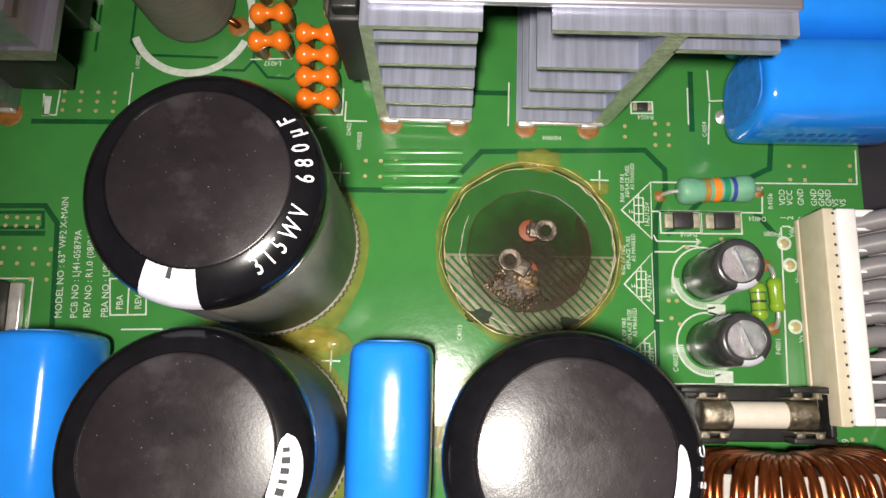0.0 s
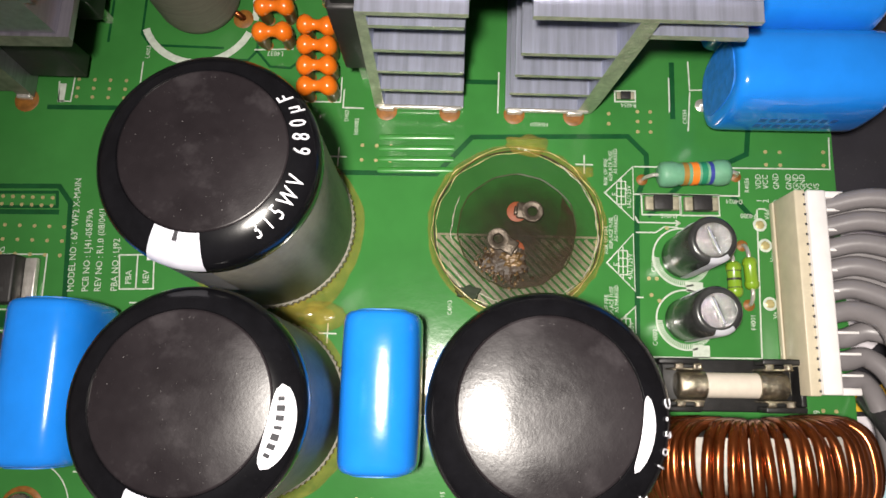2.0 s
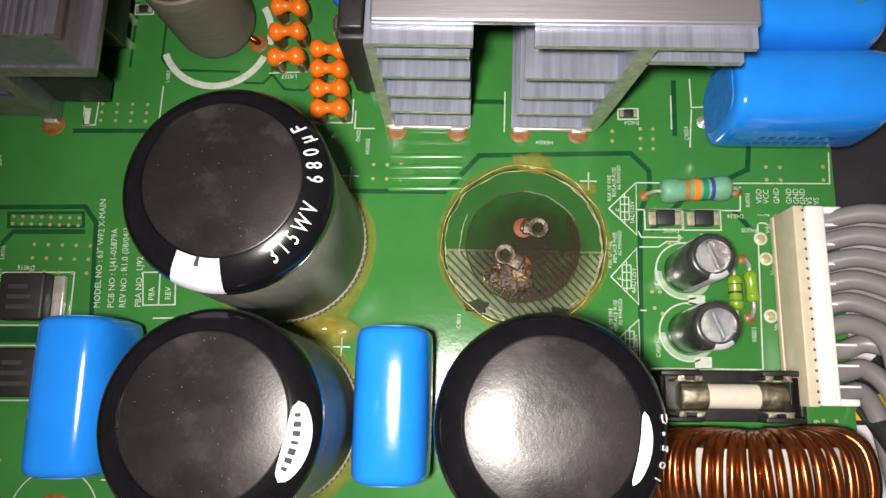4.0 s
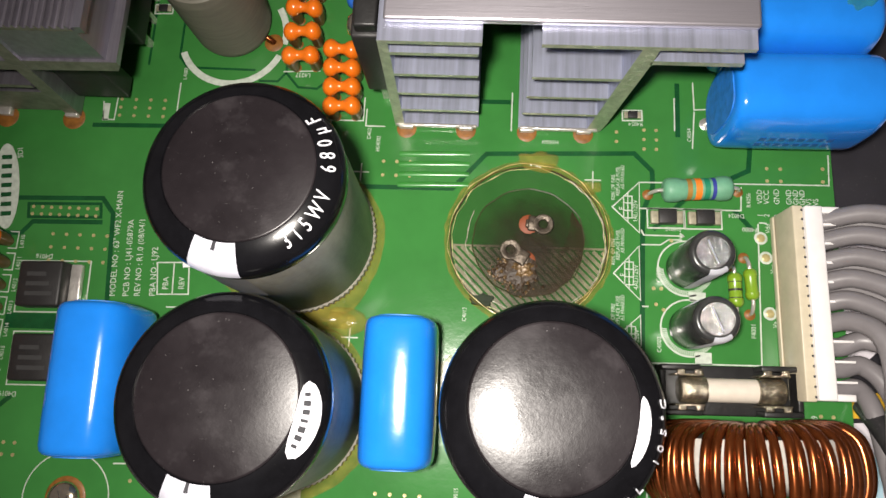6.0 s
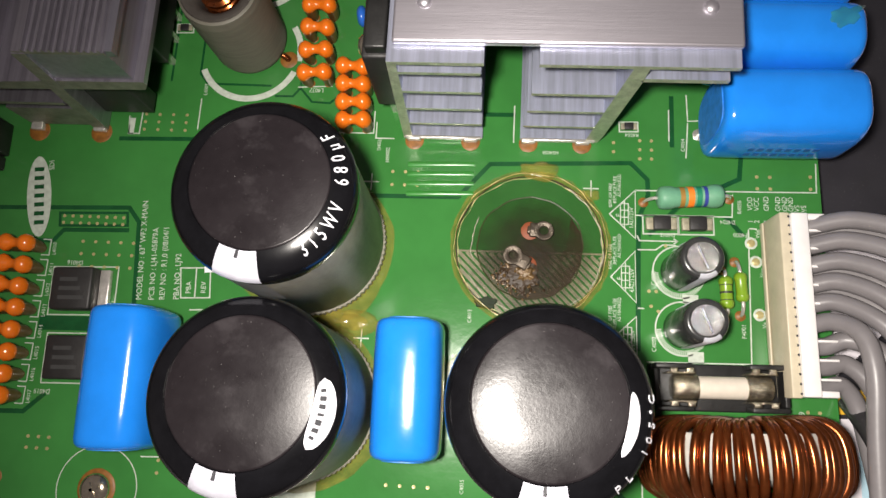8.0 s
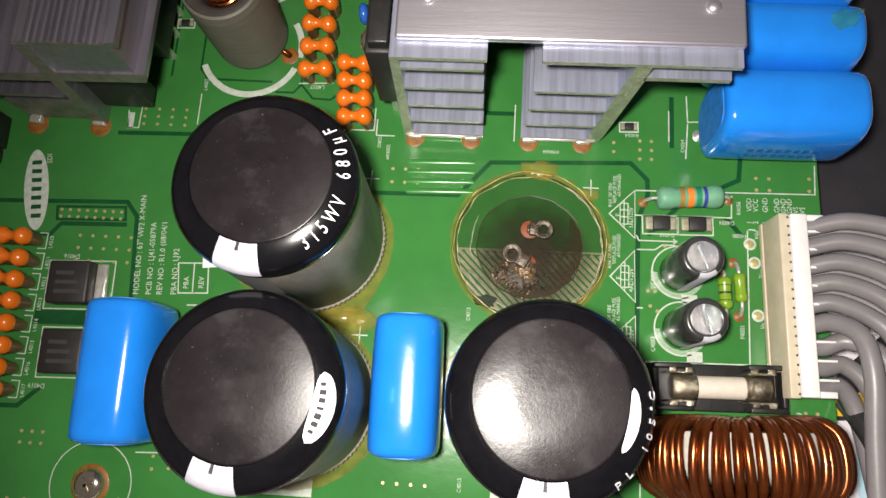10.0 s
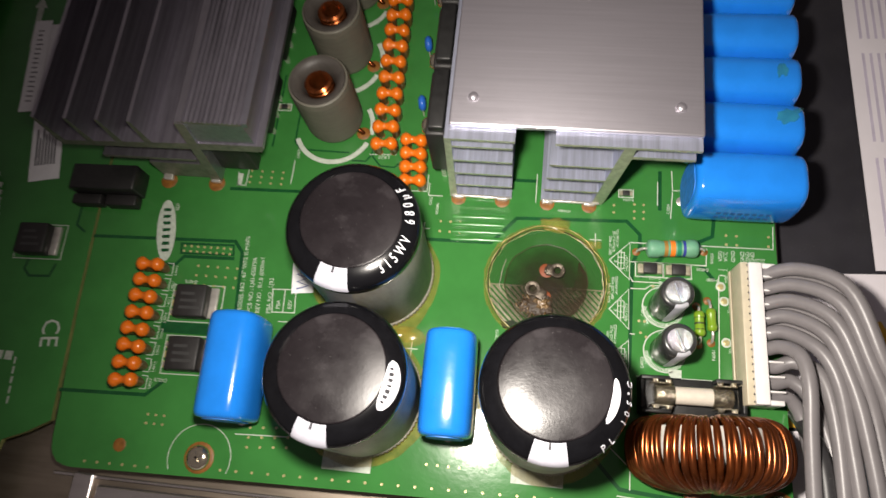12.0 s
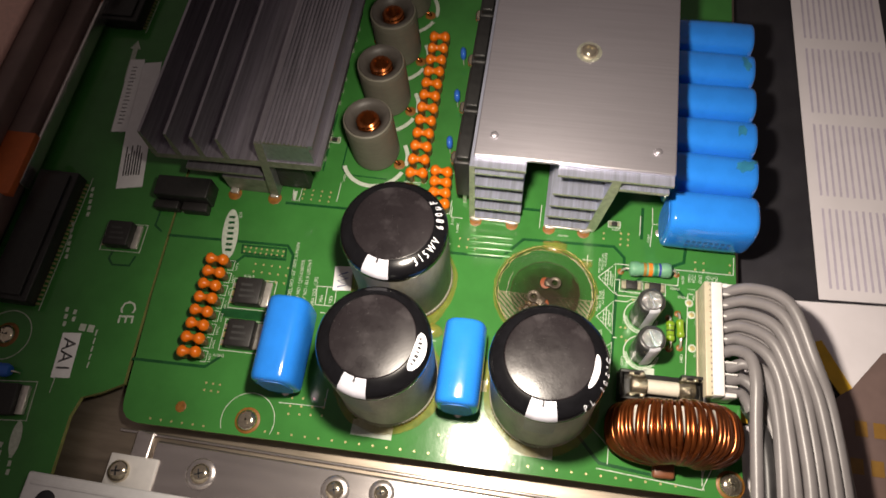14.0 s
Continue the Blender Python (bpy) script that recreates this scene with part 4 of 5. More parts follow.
def glue_lump(parent, x, y, rx, ry, h, seed):
    """A low rounded lump of glue with an uneven outline."""
    bm = bmesh.new()
    rings = []
    for k, z in ((1.0, 0.02), (0.9, 0.45), (0.65, 0.8), (0.3, 0.97)):
        ring = []
        for i in range(36):
            t = 2 * math.pi * i / 36
            q = k * (1 + 0.45 * noise.noise(Vector((1.5 * math.cos(t), 1.5 * math.sin(t), seed))))
            ring.append(bm.verts.new((x + rx * q * math.cos(t), y + ry * q * math.sin(t), z * h + 0.1 * noise.noise(Vector((q * 3 * math.cos(t), q * 3 * math.sin(t), seed))) * (k < 1))))
        rings.append(ring)
    for p, q in zip(rings, rings[1:]):
        for i in range(36):
            bm.faces.new((p[i], p[(i + 1) % 36], q[(i + 1) % 36], q[i]))
    bm.faces.new(rings[-1])
    return part("glue_lump", bm, GLUE, parent, "rounded yellow glue lump")


glue_lump(ringg, 1.6, 16.6, 4.2, 2.0, 0.9, 3)
glue_lump(ringg, 12.0, 11.6, 2.0, 1.5, 0.7, 7)
bridge = root("glue_bridge", 0, 0, 0, label="amber glue pooled between two large capacitors", category="glue")
glue_lump(bridge, -0.6, -30.2, 4.4, 2.6, 1.5, 5)
glue_lump(bridge, -4.6, -30.0, 4.6, 2.4, 2.4, 9)
glue_lump(bridge, 19.2, -41.0, 1.6, 5.5, 0.9, 13)
SHARD = material("dark_resin_shard", (0.012, 0.022, 0.008), 0.6, vary=0.4, scale=400, bump=0.4, bump_scale=900, spec=0.2)
# Resin crust; its pale strips also stand in for glints round the ring.
CRUST = material("pale_crust", (0.30, 0.29, 0.22), 0.22, vary=0.5, scale=700, coat=0.5, bump=0.8, bump_scale=900)
for a0, a1, q0, thick in ((62, -38, 14.75, 0.26), (150, 196, 11.9, 0.16), (205, 262, 13.6, 0.14), (-42, -95, 14.2, 0.18)):
    path, rad = [], []
    for i in range(41):
        t = radians(a0 + (a1 - a0) * i / 40)
        q = q0 + 0.4 * noise.noise(Vector((5 * math.cos(t), 5 * math.sin(t), a0)))
        path.append((q * math.cos(t), q * math.sin(t), 0.18))
        rad.append(thick * (0.35 + 0.9 * abs(noise.noise(Vector((14 * math.cos(t), 14 * math.sin(t), 2 + a0))))) * min(1, 0.15 + 0.25 * min(i, 40 - i)))
    part("crust", tube(path, rad, 7), CRUST, ringg, "crinkled resin crust, with glints put into its pale colour")
for cx, cy, cr, seed in ((-8.6, -11.6, 2.3, 3), (7.0, -12.4, 1.9, 8)):
    low, top = [], []
    bm = bmesh.new()
    for i in range(22):
        t = 2 * math.pi * i / 22
        q = cr * (0.8 + 0.55 * noise.noise(Vector((1.6 * math.cos(t), 1.6 * math.sin(t), seed))))
        low.append(bm.verts.new((cx + 1.35 * q * math.cos(t), cy + 0.6 * q * math.sin(t), 0.06)))
        top.append(bm.verts.new((cx + 1.25 * q * math.cos(t), cy + 0.52 * q * math.sin(t), 0.5)))
    for i in range(22):
        bm.faces.new((low[i], low[(i + 1) % 22], top[(i + 1) % 22], top[i]))
    bm.faces.new(top)
    part("shard", bm, SHARD, ringg, "dark resin shard")
bm = lathe([(15.1, 0.05), (12, 0.045), (6, 0.04), (0, 0.04)], 64)
part("film", bm, material("resin_film", (0.024, 0.040, 0.012), 0.12, vary=0.6, scale=150, alpha=0.30, coat=0.8, bump=0.25, bump_scale=300), ringg, "clear brownish resin film")
bm = bmesh.new()
for i in range(64):
    a = 2 * math.pi * i / 64
    b = 2 * math.pi * (i + 1) / 64
    r0a, r0b = 10.6 + 0.5 * noise.noise(Vector((math.cos(a) * 3, math.sin(a) * 3, 8))), 10.6 + 0.5 * noise.noise(Vector((math.cos(b) * 3, math.sin(b) * 3, 8)))
    bm.faces.new([bm.verts.new(p) for p in ((r0a * math.cos(a), r0a * math.sin(a) , 0.07), (r0b * math.cos(b), r0b * math.sin(b), 0.07), ((r0b + 0.25) * math.cos(b), (r0b + 0.25) * math.sin(b), 0.12), ((r0a + 0.25) * math.cos(a), (r0a + 0.25) * math.sin(a), 0.12))])
part("dark_line", tube([((15.15 + 0.25 * noise.noise(Vector((3 * math.cos(t), 3 * math.sin(t), 1)))) * math.cos(t), (15.15 + 0.25 * noise.noise(Vector((3 * math.cos(t), 3 * math.sin(t), 1)))) * math.sin(t), 0.15) for t in [2 * math.pi * i / 110 for i in range(111)]], [0.14 + 0.16 * max(0, noise.noise(Vector((7 * math.cos(2 * math.pi * i / 110), 7 * math.sin(2 * math.pi * i / 110), 5)))) for i in range(111)], 6), BURNT, ringg, "thin dark line inside the ring")
part("inner_edge", bm, fixed("dark_resin_edge", (0.03, 0.035, 0.012), 0.2), ringg)
part("inner_film", lathe([(10.7, 0.055), (9.5, 0.06), (0, 0.06)], 64), material("dark_resin_film", (0.012, 0.018, 0.005), 0.14, vary=0.6, scale=120, alpha=0.24, coat=0.6), ringg, "dark resin stain")
# sooty stain, denser towards the burnt terminal
soot = material("soot_stain", (0.016, 0.010, 0.004), 0.5, vary=0.5, scale=300, bump=0.3, bump_scale=600, spec=0.15)
nt = soot.node_tree
co, di, no, ad, rp = (nt.nodes.new("ShaderNode" + k) for k in ("TexCoord", "VectorMath", "TexNoise", "Math", "MapRange"))
di.operation = "LENGTH"
nt.links.new(co.outputs["Object"], di.inputs[0])
no.inputs["Scale"].default_value, no.inputs["Detail"].default_value = 220, 6
nt.links.new(co.outputs["Object"], no.inputs["Vector"])
ad.operation = "MULTIPLY_ADD"
nt.links.new(no.outputs["Fac"], ad.inputs[0])
ad.inputs[1].default_value = 0.009
nt.links.new(di.outputs["Value"], ad.inputs[2])
rp.inputs["From Min"].default_value, rp.inputs["From Max"].default_value = 0.0065, 0.0172
rp.inputs["To Min"].default_value, rp.inputs["To Max"].default_value = 0.80, 0.0
nt.links.new(ad.outputs[0], rp.inputs["Value"])
nt.links.new(rp.outputs["Result"], nt.nodes["Principled BSDF"].inputs["Alpha"])
arc = soot.copy()
arc.name = "soot_arc"
for node in arc.node_tree.nodes:
    if node.type == "MAP_RANGE":
        node.inputs["From Min"].default_value, node.inputs["From Max"].default_value = 0.0115, 0.0155
        node.inputs["To Min"].default_value, node.inputs["To Max"].default_value = 0.0, 0.85
bm = bmesh.new()
rows_ = []
for i in range(41):
    t = radians(38 - 150 * i / 40)
    w = 4.6 * math.sin(math.pi * i / 40) ** 0.7
    o = 10.75 + 0.35 * noise.noise(Vector((4 * math.cos(t), 4 * math.sin(t), 6)))
    rows_.append([bm.verts.new((q * math.cos(t), q * math.sin(t), 0.1)) for q in (o - w, o - w * 0.5, o)])
for p, q in zip(rows_, rows_[1:]):
    for k in range(2):
        bm.faces.new((p[k], p[k + 1], q[k + 1], q[k]))
part("soot_arc", bm, arc, ringg, "black sooty crescent")
part("soot_stain", lathe([(13, 0.08), (6, 0.085), (0, 0.09)], 48), soot, ringg, "sooty brown burn stain", at=mm(0.6, -2.2, 0))


LUG = material("tarnished_lug", (0.075, 0.060, 0.045), 0.38, 0.6, vary=0.4, scale=600, bump=0.4, bump_scale=1400)
SCORCH = fixed("scorched_copper", (0.20, 0.045, 0.012), 0.6)


def lug(name, x, y, rz, label, mat, reach):
    g = root(name, x, y, 0, rz, label, "terminal", "torn capacitor terminals")
    bm = lathe([(0.9, 1.0), (0.9, 1.6), (1.0, 1.7), (1.9, 1.65), (2.0, 1.5), (2.0, 1.0), (1.9, 0.85), (1.0, 0.85), (0.9, 1.0)], 28)
    part("eyelet", bm, mat, g)
    part("tab", box(-reach - 0.2, -0.95, -1.5, 1.5, 0.8, 1.6, 0.3), mat, g)
    part("stem", box(-reach - 0.6, -reach + 0.4, -0.8, 0.8, 0, 1.2, 0.2), mat, g)
    part("pad", lathe([(1.9, 0.1), (1.8, 0.16), (0.6, 0.2), (0, 0.2)], 24, -reach, 0), SCORCH, g, "scorched red-orange copper pad")
    return g


lug("terminal_lug", 36.4, -9.7, -4, "grey metal terminal lug torn from a capacitor", LUG, 2.7)
lug("terminal_lug", 30.3, -15.0, 150, "charred terminal lug beside burnt solder", LUG, 3.5)
deb = root("burnt_residue", 31.2, -18.6, 0, label="lump of burnt solder and soot", category="residue")
drng = random.Random(31)
RESIDUE = material("burnt_resin", (0.10, 0.060, 0.024), 0.25, 0.15, vary=0.7, scale=900, coat=0.4, bump=0.6, bump_scale=1500)
for fx, fy, fr_, fz, mat, seed in ((0.9, -0.4, 3.3, 0.55, BURNT, 1), (1.6, 0.2, 2.1, 1.0, RESIDUE, 5), (-2.2, -0.6, 1.9, 0.5, BURNT, 9)):
    bm = bmesh.new()
    bmesh.ops.create_icosphere(bm, subdivisions=4, radius=1)
    for v in bm.verts:
        w = 1 + 0.35 * noise.noise(v.co * 1.7 + Vector((seed, 0, 0))) + 0.22 * noise.noise(v.co * 6 + Vector((0, seed, 0)))
        v.co = Vector((v.co.x * fr_ * w, v.co.y * fr_ * 0.85 * w, max(v.co.z, 0) * fz * w))
    part("char_flake", bm, mat, deb, "black charred flake", at=mm(fx, fy, 0.05))
for k in range(110):
    a = drng.gauss(-2.2, 0.95)
    q = drng.gauss(3.4, 0.75)
    s = drng.uniform(0.13, 0.42)
    bm = bmesh.new()
    bmesh.ops.create_icosphere(bm, subdivisions=1, radius=s)
    for v in bm.verts:
        v.co *= 1 + 0.5 * noise.noise(v.co * 4 + Vector((k, 0, 0)))
        v.co.z *= 0.8
    part("crumb", bm, (RESIDUE, BURNT, BURNT, RESIDUE, CHAR)[k % 5], deb, at=mm(0.6 + q * math.cos(a) * 1.2, -0.3 + q * math.sin(a), 0.15 + s * 0.4 + 0.3 * drng.random()))

# ---- screws ----
for x, y in ((-50.1, -65.2), (89.6, -62.6)):
    s = root("screw", x, y, 0, label="nickel pan-head screw in a gold-ringed board hole", category="screw", group="board screws")
    head = pan_screw("head", s, 0, 0, 0.25, 3.1)
    for a in (25, 115):
        part("slot", box(-1.5, 1.5, -0.24, 0.24, 1.6, 1.84), INK, head, at=mm(0, 0, 0, 0, 0, a))
    part("ring_pad", lathe([(3.9, 0.01), (3.8, 0.12), (3.2, 0.18), (2.6, 0.26)], 36), FLUX, s, "copper ring pad")

# ---- the board beside it ----
left = root("circuit_board", -150, 0, 0, label="second green circuit board with labels, beside the main board", category="circuit board")
LEFT = [(54.9, 150), (54.6, 10), (56.3, -30), (58.0, -60), (52, -63.5), (46, -66), (44.5, -72), (45.5, -92), (46, -140), (-60, -140), (-60, 150)]
part("laminate", slab(LEFT, -1.6, -0.05), EDGE, left)
part("solder_mask", slab(LEFT, -0.05, 0), MASK, left)

# ---- chassis and what lies round it ----
tagged(part("chassis_panel", box(-320, 95, -260, 320, -9, -7.5), CHASSIS_SHADED), "bare steel chassis plate under the circuit boards", "chassis", kind="structure")
rail = root("chassis_rail", 0, -100, -7.5, label="folded bright steel rail along the board edge", category="rail")
part("plate", box(-78, 96, -28, 25.5, 0, 3.2, 0.8, 3), STEEL, rail)
part("fold", box(-86, -80, -28, 28, 0, 1.6, 0.7, 3), STEEL, rail)
part("crease", box(-92, 96, 26.6, 27.6, 0, 0.8, 0.3), STEEL, rail)
for x, y, r in ((-61.5, 18.0, 3.0), (-20.5, 19.6, 2.7), (-6.8, 20.8, 2.2), (34, 21.5, 2.5)):
    part("emboss", lathe([(r + 1.6, 3.2), (r + 0.9, 3.7), (r, 3.75)], 28, x, y), STEEL, rail)
    bm = lathe([(r, 3.2), (r, 3.8), (r * 0.85, 4.4), (r * 0.5, 4.8), (0, 4.9)], 26, x, y)
    sc = part("screw", bm, SCREW, rail, "bright screw head")
    for a in (20, 110):
        part("slot", box(-r * 0.45, r * 0.45, -0.22, 0.22, 4.7, 4.95), INK, sc, at=mm(x, y, 0, 0, 0, a))
br = root("bracket", -83, -85, -5.0, label="white metal bracket held by a bright screw", category="bracket")
part("plate", box(-7.5, 7.8, -6, 5, 0, 1.4, 0.4), NYLON, br)
part("screw", lathe([(3.3, 1.4), (3.3, 2.1), (2.8, 2.9), (1.6, 3.4), (0, 3.6)], 28, -3.2, 0), SCREW, br, "bright screw head")
for a in (10, 100):
    part("slot", box(-1.4, 1.4, -0.25, 0.25, 3.3, 3.64), INK, br, at=mm(-3.2, 0, 0, 0, 0, a))
part("foot", box(-6, 6, -4, 4, -2.5, 0), STEEL, br)
wb = root("cover_strip", -70, -97, 0, label="dusty white plastic cover strip along the lower board edge", category="cover")
part("strip", box(-38, 46, -9, 8.0, 0.02, 5.5, 0.8, 3), LABEL, wb)
part("rib", box(-36, 45, 4.6, 5.6, 5.45, 5.9, 0.2), LABEL, wb)
part("foot", box(-6, 44, -8, 6, -4.28, 0.02), LABEL, wb)
# Flat dark disc: the shade of a hole, painted on the strip.
part("hole", lathe([(3.2, 5.45), (3.1, 5.54), (0, 5.54)], 24, -30, 0.6), INK, wb)


def sheet(name, pts, z, mat, label, category, thick=0.25):
    return tagged(part(name, slab(pts, z, z + thick), mat), label, category)


carton = root("carton", 118, -20, -9.2, label="carton with white, yellow and dark brown printed panels", category="box")
part("white_panel", slab([(-26, 17.0), (40, 21), (40, 5.0), (20, 4.5), (10, -8), (2, 6), (-26, -20)], 0, 0.5), PAPER, carton)
part("yellow_border", slab([(2, 6), (10, -8), (6.5, -10.5), (-3, 4)], 0.5, 0.75), YELLOW, carton, "yellow printed border")
part("yellow_border", slab([(-25, -18.3), (-10, -17.8), (-10, -22.5), (-25, -23.2)], 0.5, 0.75), YELLOW, carton, "yellow printed border")
part("brown_panel", slab([(10, -8), (20, 4.5), (120, 6), (120, -140), (-4, -140), (-8, -24), (6.5, -10.5)], 0, 0.45), BROWN, carton, "dark brown panel")
OCHRE = fixed("ochre_print", (0.22, 0.115, 0.025))
for k in range(5):
    part("printed_bar", box(10 + k * 5.2, 13.4 + k * 5.2, -22, -17.5, 0.45, 0.6), OCHRE, carton, "ochre printed bar")
for k in range(4):
    part("printed_bar", box(8 + k * 5.6, 11.5 + k * 5.6, -33, -28.5, 0.45, 0.6), OCHRE, carton, "ochre printed bar")
sh = root("paper_sheet", 104, -80, -9.2, label="white paper sheet with pale blue stripes under the wires", category="paper")
part("sheet", slab([(-9, 36), (8, 37), (14, -90), (-9, -90)], 0.8, 1.0), PAPER, sh)
bm = bmesh.new()
for k in range(4):
    box(-4 + 4.2 * k, -2.6 + 4.2 * k, -80, 30, 1.0, 1.05, bm=bm)
part("stripe", bm, fixed("pale_blue_print", (0.42, 0.62, 0.72)), sh, "pale blue stripes")

ffc = root("flat_cable", 134, 60, -9.2, 1.5, "white flat ribbon cable with grey conductor lines", "cable")
ribbon = part("ribbon", slab([(-15.5, -60), (17, -59), (17, 180), (-15.5, 180)], 0.6, 0.9), PAPER, ffc)
for row in range(6):
    y0 = -56 + row * 34
    for k in range(13):
        part("conductor", box(-12 + 2.15 * k, -11.2 + 2.15 * k, y0, y0 + 29, 0.9, 0.94), PAPER_LINE, ribbon)

# ---- frame and connector at the far left ----
fr = root("panel_frame", -162, 20, 0, label="dark brown panel frame with strips of orange tape", category="frame")
part("beam", box(-92, 12.5, -120, 170, 3.0, 12, 1.2, 3), BROWN, fr)
part("bright_edge", box(13.0, 14.6, -20, 170, 3.0, 9, 0.4), STEEL, fr)
part("upper_beam", box(-90, 5, -120, 170, 12, 20.2, 1.5, 3), BROWN, fr)
for y in (-26, 62):
    part("tape", box(2, 15.2, y, y + 24, 9.5, 12.4, 0.3), RUST, fr, "strip of dark orange tape")
part("spacer", box(-90, 10, -118, 168, 0.05, 3.0), BLACK, fr)
part("pink_cover", box(-90, -1.5, -120, 170, 20.2, 23, 1.0), fixed("dusty_pink", (0.72, 0.44, 0.38), 0.6), fr, "pale pink cover")


def board_socket(x, y, w, l):
    s = root("ribbon_socket", x, y, 0, 0, "long black ribbon-cable socket with a row of pins", "connector", "black ribbon sockets")
    part("body", box(-w / 2, w / 2, -l / 2, l / 2, 0, 5.5, 0.5), BLACK, s)
    part("flap", box(-w / 2 + 1, w / 2 - 2.2, -l / 2 + 1.5, l / 2 - 1.5, 5.5, 6.6, 0.4), BLACK, s)
    part("outline", strip([(w / 2 + 1.6, -l / 2 - 1), (w / 2 + 1.6, l / 2 + 1)], 0.3, 0, 0.03), SILK, s)
    n = int(l / 1.6)
    pin = part("pin", box(w / 2 - 0.1, w / 2 + 1.1, -0.3, 0.3, 0.02, 0.5), GOLD, s, at=mm(0, -l / 2 + 1.2))
    for k in range(1, n - 1):
        again(pin, s, mm(0, -l / 2 + 1.2 + 1.6 * k))
    return s


board_socket(-138, -16, 15, 48)
board_socket(-141, 100, 15, 48)

mod = root("pin_module", -91.5, 5.2, 0, 1.5, "black ridged module under the grey heatsink", "module")
part("body", box(-9, 10, -2.5, 5, 0, 7.5, 0.5), BLACK, mod)
for k in range(7):
    part("pin", box(-8.2 + 2.6 * k, -7.2 + 2.6 * k, -5.4, -2.4, 0.1, 1.0, 0.15), TIN, mod)
part("plug", box(-9.6, -1.0, -5.6, -2.6, 0.05, 3.8, 0.4), CHIP, mod)
part("plug", box(0.4, 9.4, -5.8, -2.6, 0.05, 3.8, 0.4), CHIP, mod)

sk = root("paper_label", -119.8, 34.5, 0.03, 11.5, "white paper label with black printed bars, stuck on the board", "label")
part("paper", box(-4.9, 4.6, -28, 27, 0, 0.12), LABEL, sk)
bm = bmesh.new()
lrng = random.Random(8)
for k in range(7):
    box(-3.4 + 0.95 * k, -2.9 + 0.95 * k, -23, -10 - lrng.uniform(0, 4), 0.12, 0.14, bm=bm)
part("printing", bm, INK, sk, "black printed bars")
bc = root("paper_label", -128.4, 45.5, 0.19, 7.0, "narrow white label with printed bars", "label")
part("paper", box(-2.9, 2.9, -16.5, 16.5, 0, 0.12), LABEL, bc)
bm = bmesh.new()
for k in range(16):
    box(-1.3, 0.4 + lrng.uniform(0, 0.6), -13 + 1.7 * k, -12.6 + 1.7 * k, 0.12, 0.14, bm=bm)
part("printing", bm, INK, bc)
aa = root("paper_label", -113.8, -53.6, 0.03, 6, "white paper label lettered AA1", "label")
part("paper", box(-3.1, 3.1, -7.6, 7.0, 0, 0.12), LABEL, aa)
part("lettering", letters("AA1", 6.2, None, Matrix.Translation((-2.1, -0.3, 0.14)) @ Matrix.Rotation(radians(-90), 4, "Z"), 0.02, "CENTER"), INK, aa, "black letters AA1")
vv = root("paper_label", -31.2, -16.6, 0.03, 6, "small white label with blue pen marks", "label")
part("paper", box(-3.0, 3.0, -4.2, 4.2, 0, 0.1), LABEL, vv)
part("pen_mark", strip([(-1.6, -3), (1.6, -2.2), (-1.6, -1), (1.6, 0), (-1.6, 1), (1.4, 2.2)], 0.45, 0.1, 0.13), fixed("blue_ink", (0.03, 0.06, 0.25)), vv)

# ---- tracks, vias and print on the boards ----
for line in ([(-1.3, -3.1), (18.5, -2.8), (25.0, 4.7), (54.1, 5.8), (57.5, 2.3), (57.6, -1.0), (55.9, -5.5), (55.6, -9), (55.4, -33)],
             [(-94, -8.9), (-52.2, -7.6), (-49.6, -10.7), (-48.0, -29)], [(-72, -15.5), (-68, -15.5), (-66, -13), (-51.5, -12.6)],
             [(-57, 8.1), (-26, 8.7)], [(20, 15.8), (30, 15.9)], [(46, -54), (53.6, -62.0), (71.5, -63.3), (72.1, -58.8)],
             [(-92, -52), (-68, -51.2), (-64, -47.4)], [(62.6, 21), (62.6, 9.5)], [(57.6, -9.5), (64, -3), (76, 3), (76.5, 8)], [(76.4, -9), (73, -5)],
             ):
    part("track_gap", strip(line, 0.95, 0.006, 0.02), MASK_DARK, board)
for line in ([(-40.5, 44), (-40.5, 24), (-38.6, 21.6), (-24, 21.4)], [(-17.4, 27), (-17.4, 21), (-14.6, 17.8), (-10.6, 17.6), (-7.2, 20.6)], [(-23, 19), (-19, 19), (-17.4, 21)], [(-47, 22), (-47, 46)]):
    part("track_gap", strip(line, 0.5, 0.006, 0.02), MASK_DARK, board)
part("track_gap", strip([(-67.5, -9.3), (-52.4, -8.8), (-52.0, -11.6), (-67.1, -12.1), (-67.5, -9.3)], 0.6, 0.006, 0.024), MASK_DARK, board)
part("track_gap", slab([(-68, -31.6), (-40, -31), (-40, -34), (-68, -34.6)], 0.006, 0.018), MASK_DARK, board)
for k in range(4):
    part("track", tube([(7.6, 4.1 - 2.15 * k, -0.62), (8.6, 4.12 - 2.15 * k, -0.52), (14, 4.3 - 2.15 * k, -0.5), (20.4, 4.48 - 2.15 * k, -0.52), (21.6, 4.5 - 2.15 * k, -0.62)], 0.8, 24), MASK_LINE, board, "glossy raised copper track")

bm = bmesh.new()
vias = [(-51.6 + 3.1 * i, 14.0 - 1.8 * j) for i in range(4) for j in range(3)]
vias += [(-66.4 + 1.9 * i, -9.9 - 1.5 * j) for i in range(8) for j in range(2)]
vias += [(-61.3 + 2.8 * i, -15.4 - 2.7 * j) for i in range(5) for j in range(3)]
vias += [(4.4 + 2.7 * i, 2.4 - 2.9 * j) for i in range(3) for j in range(2)]
vias += [(7.4 + 2.7 * i, -61.0) for i in range(4)]
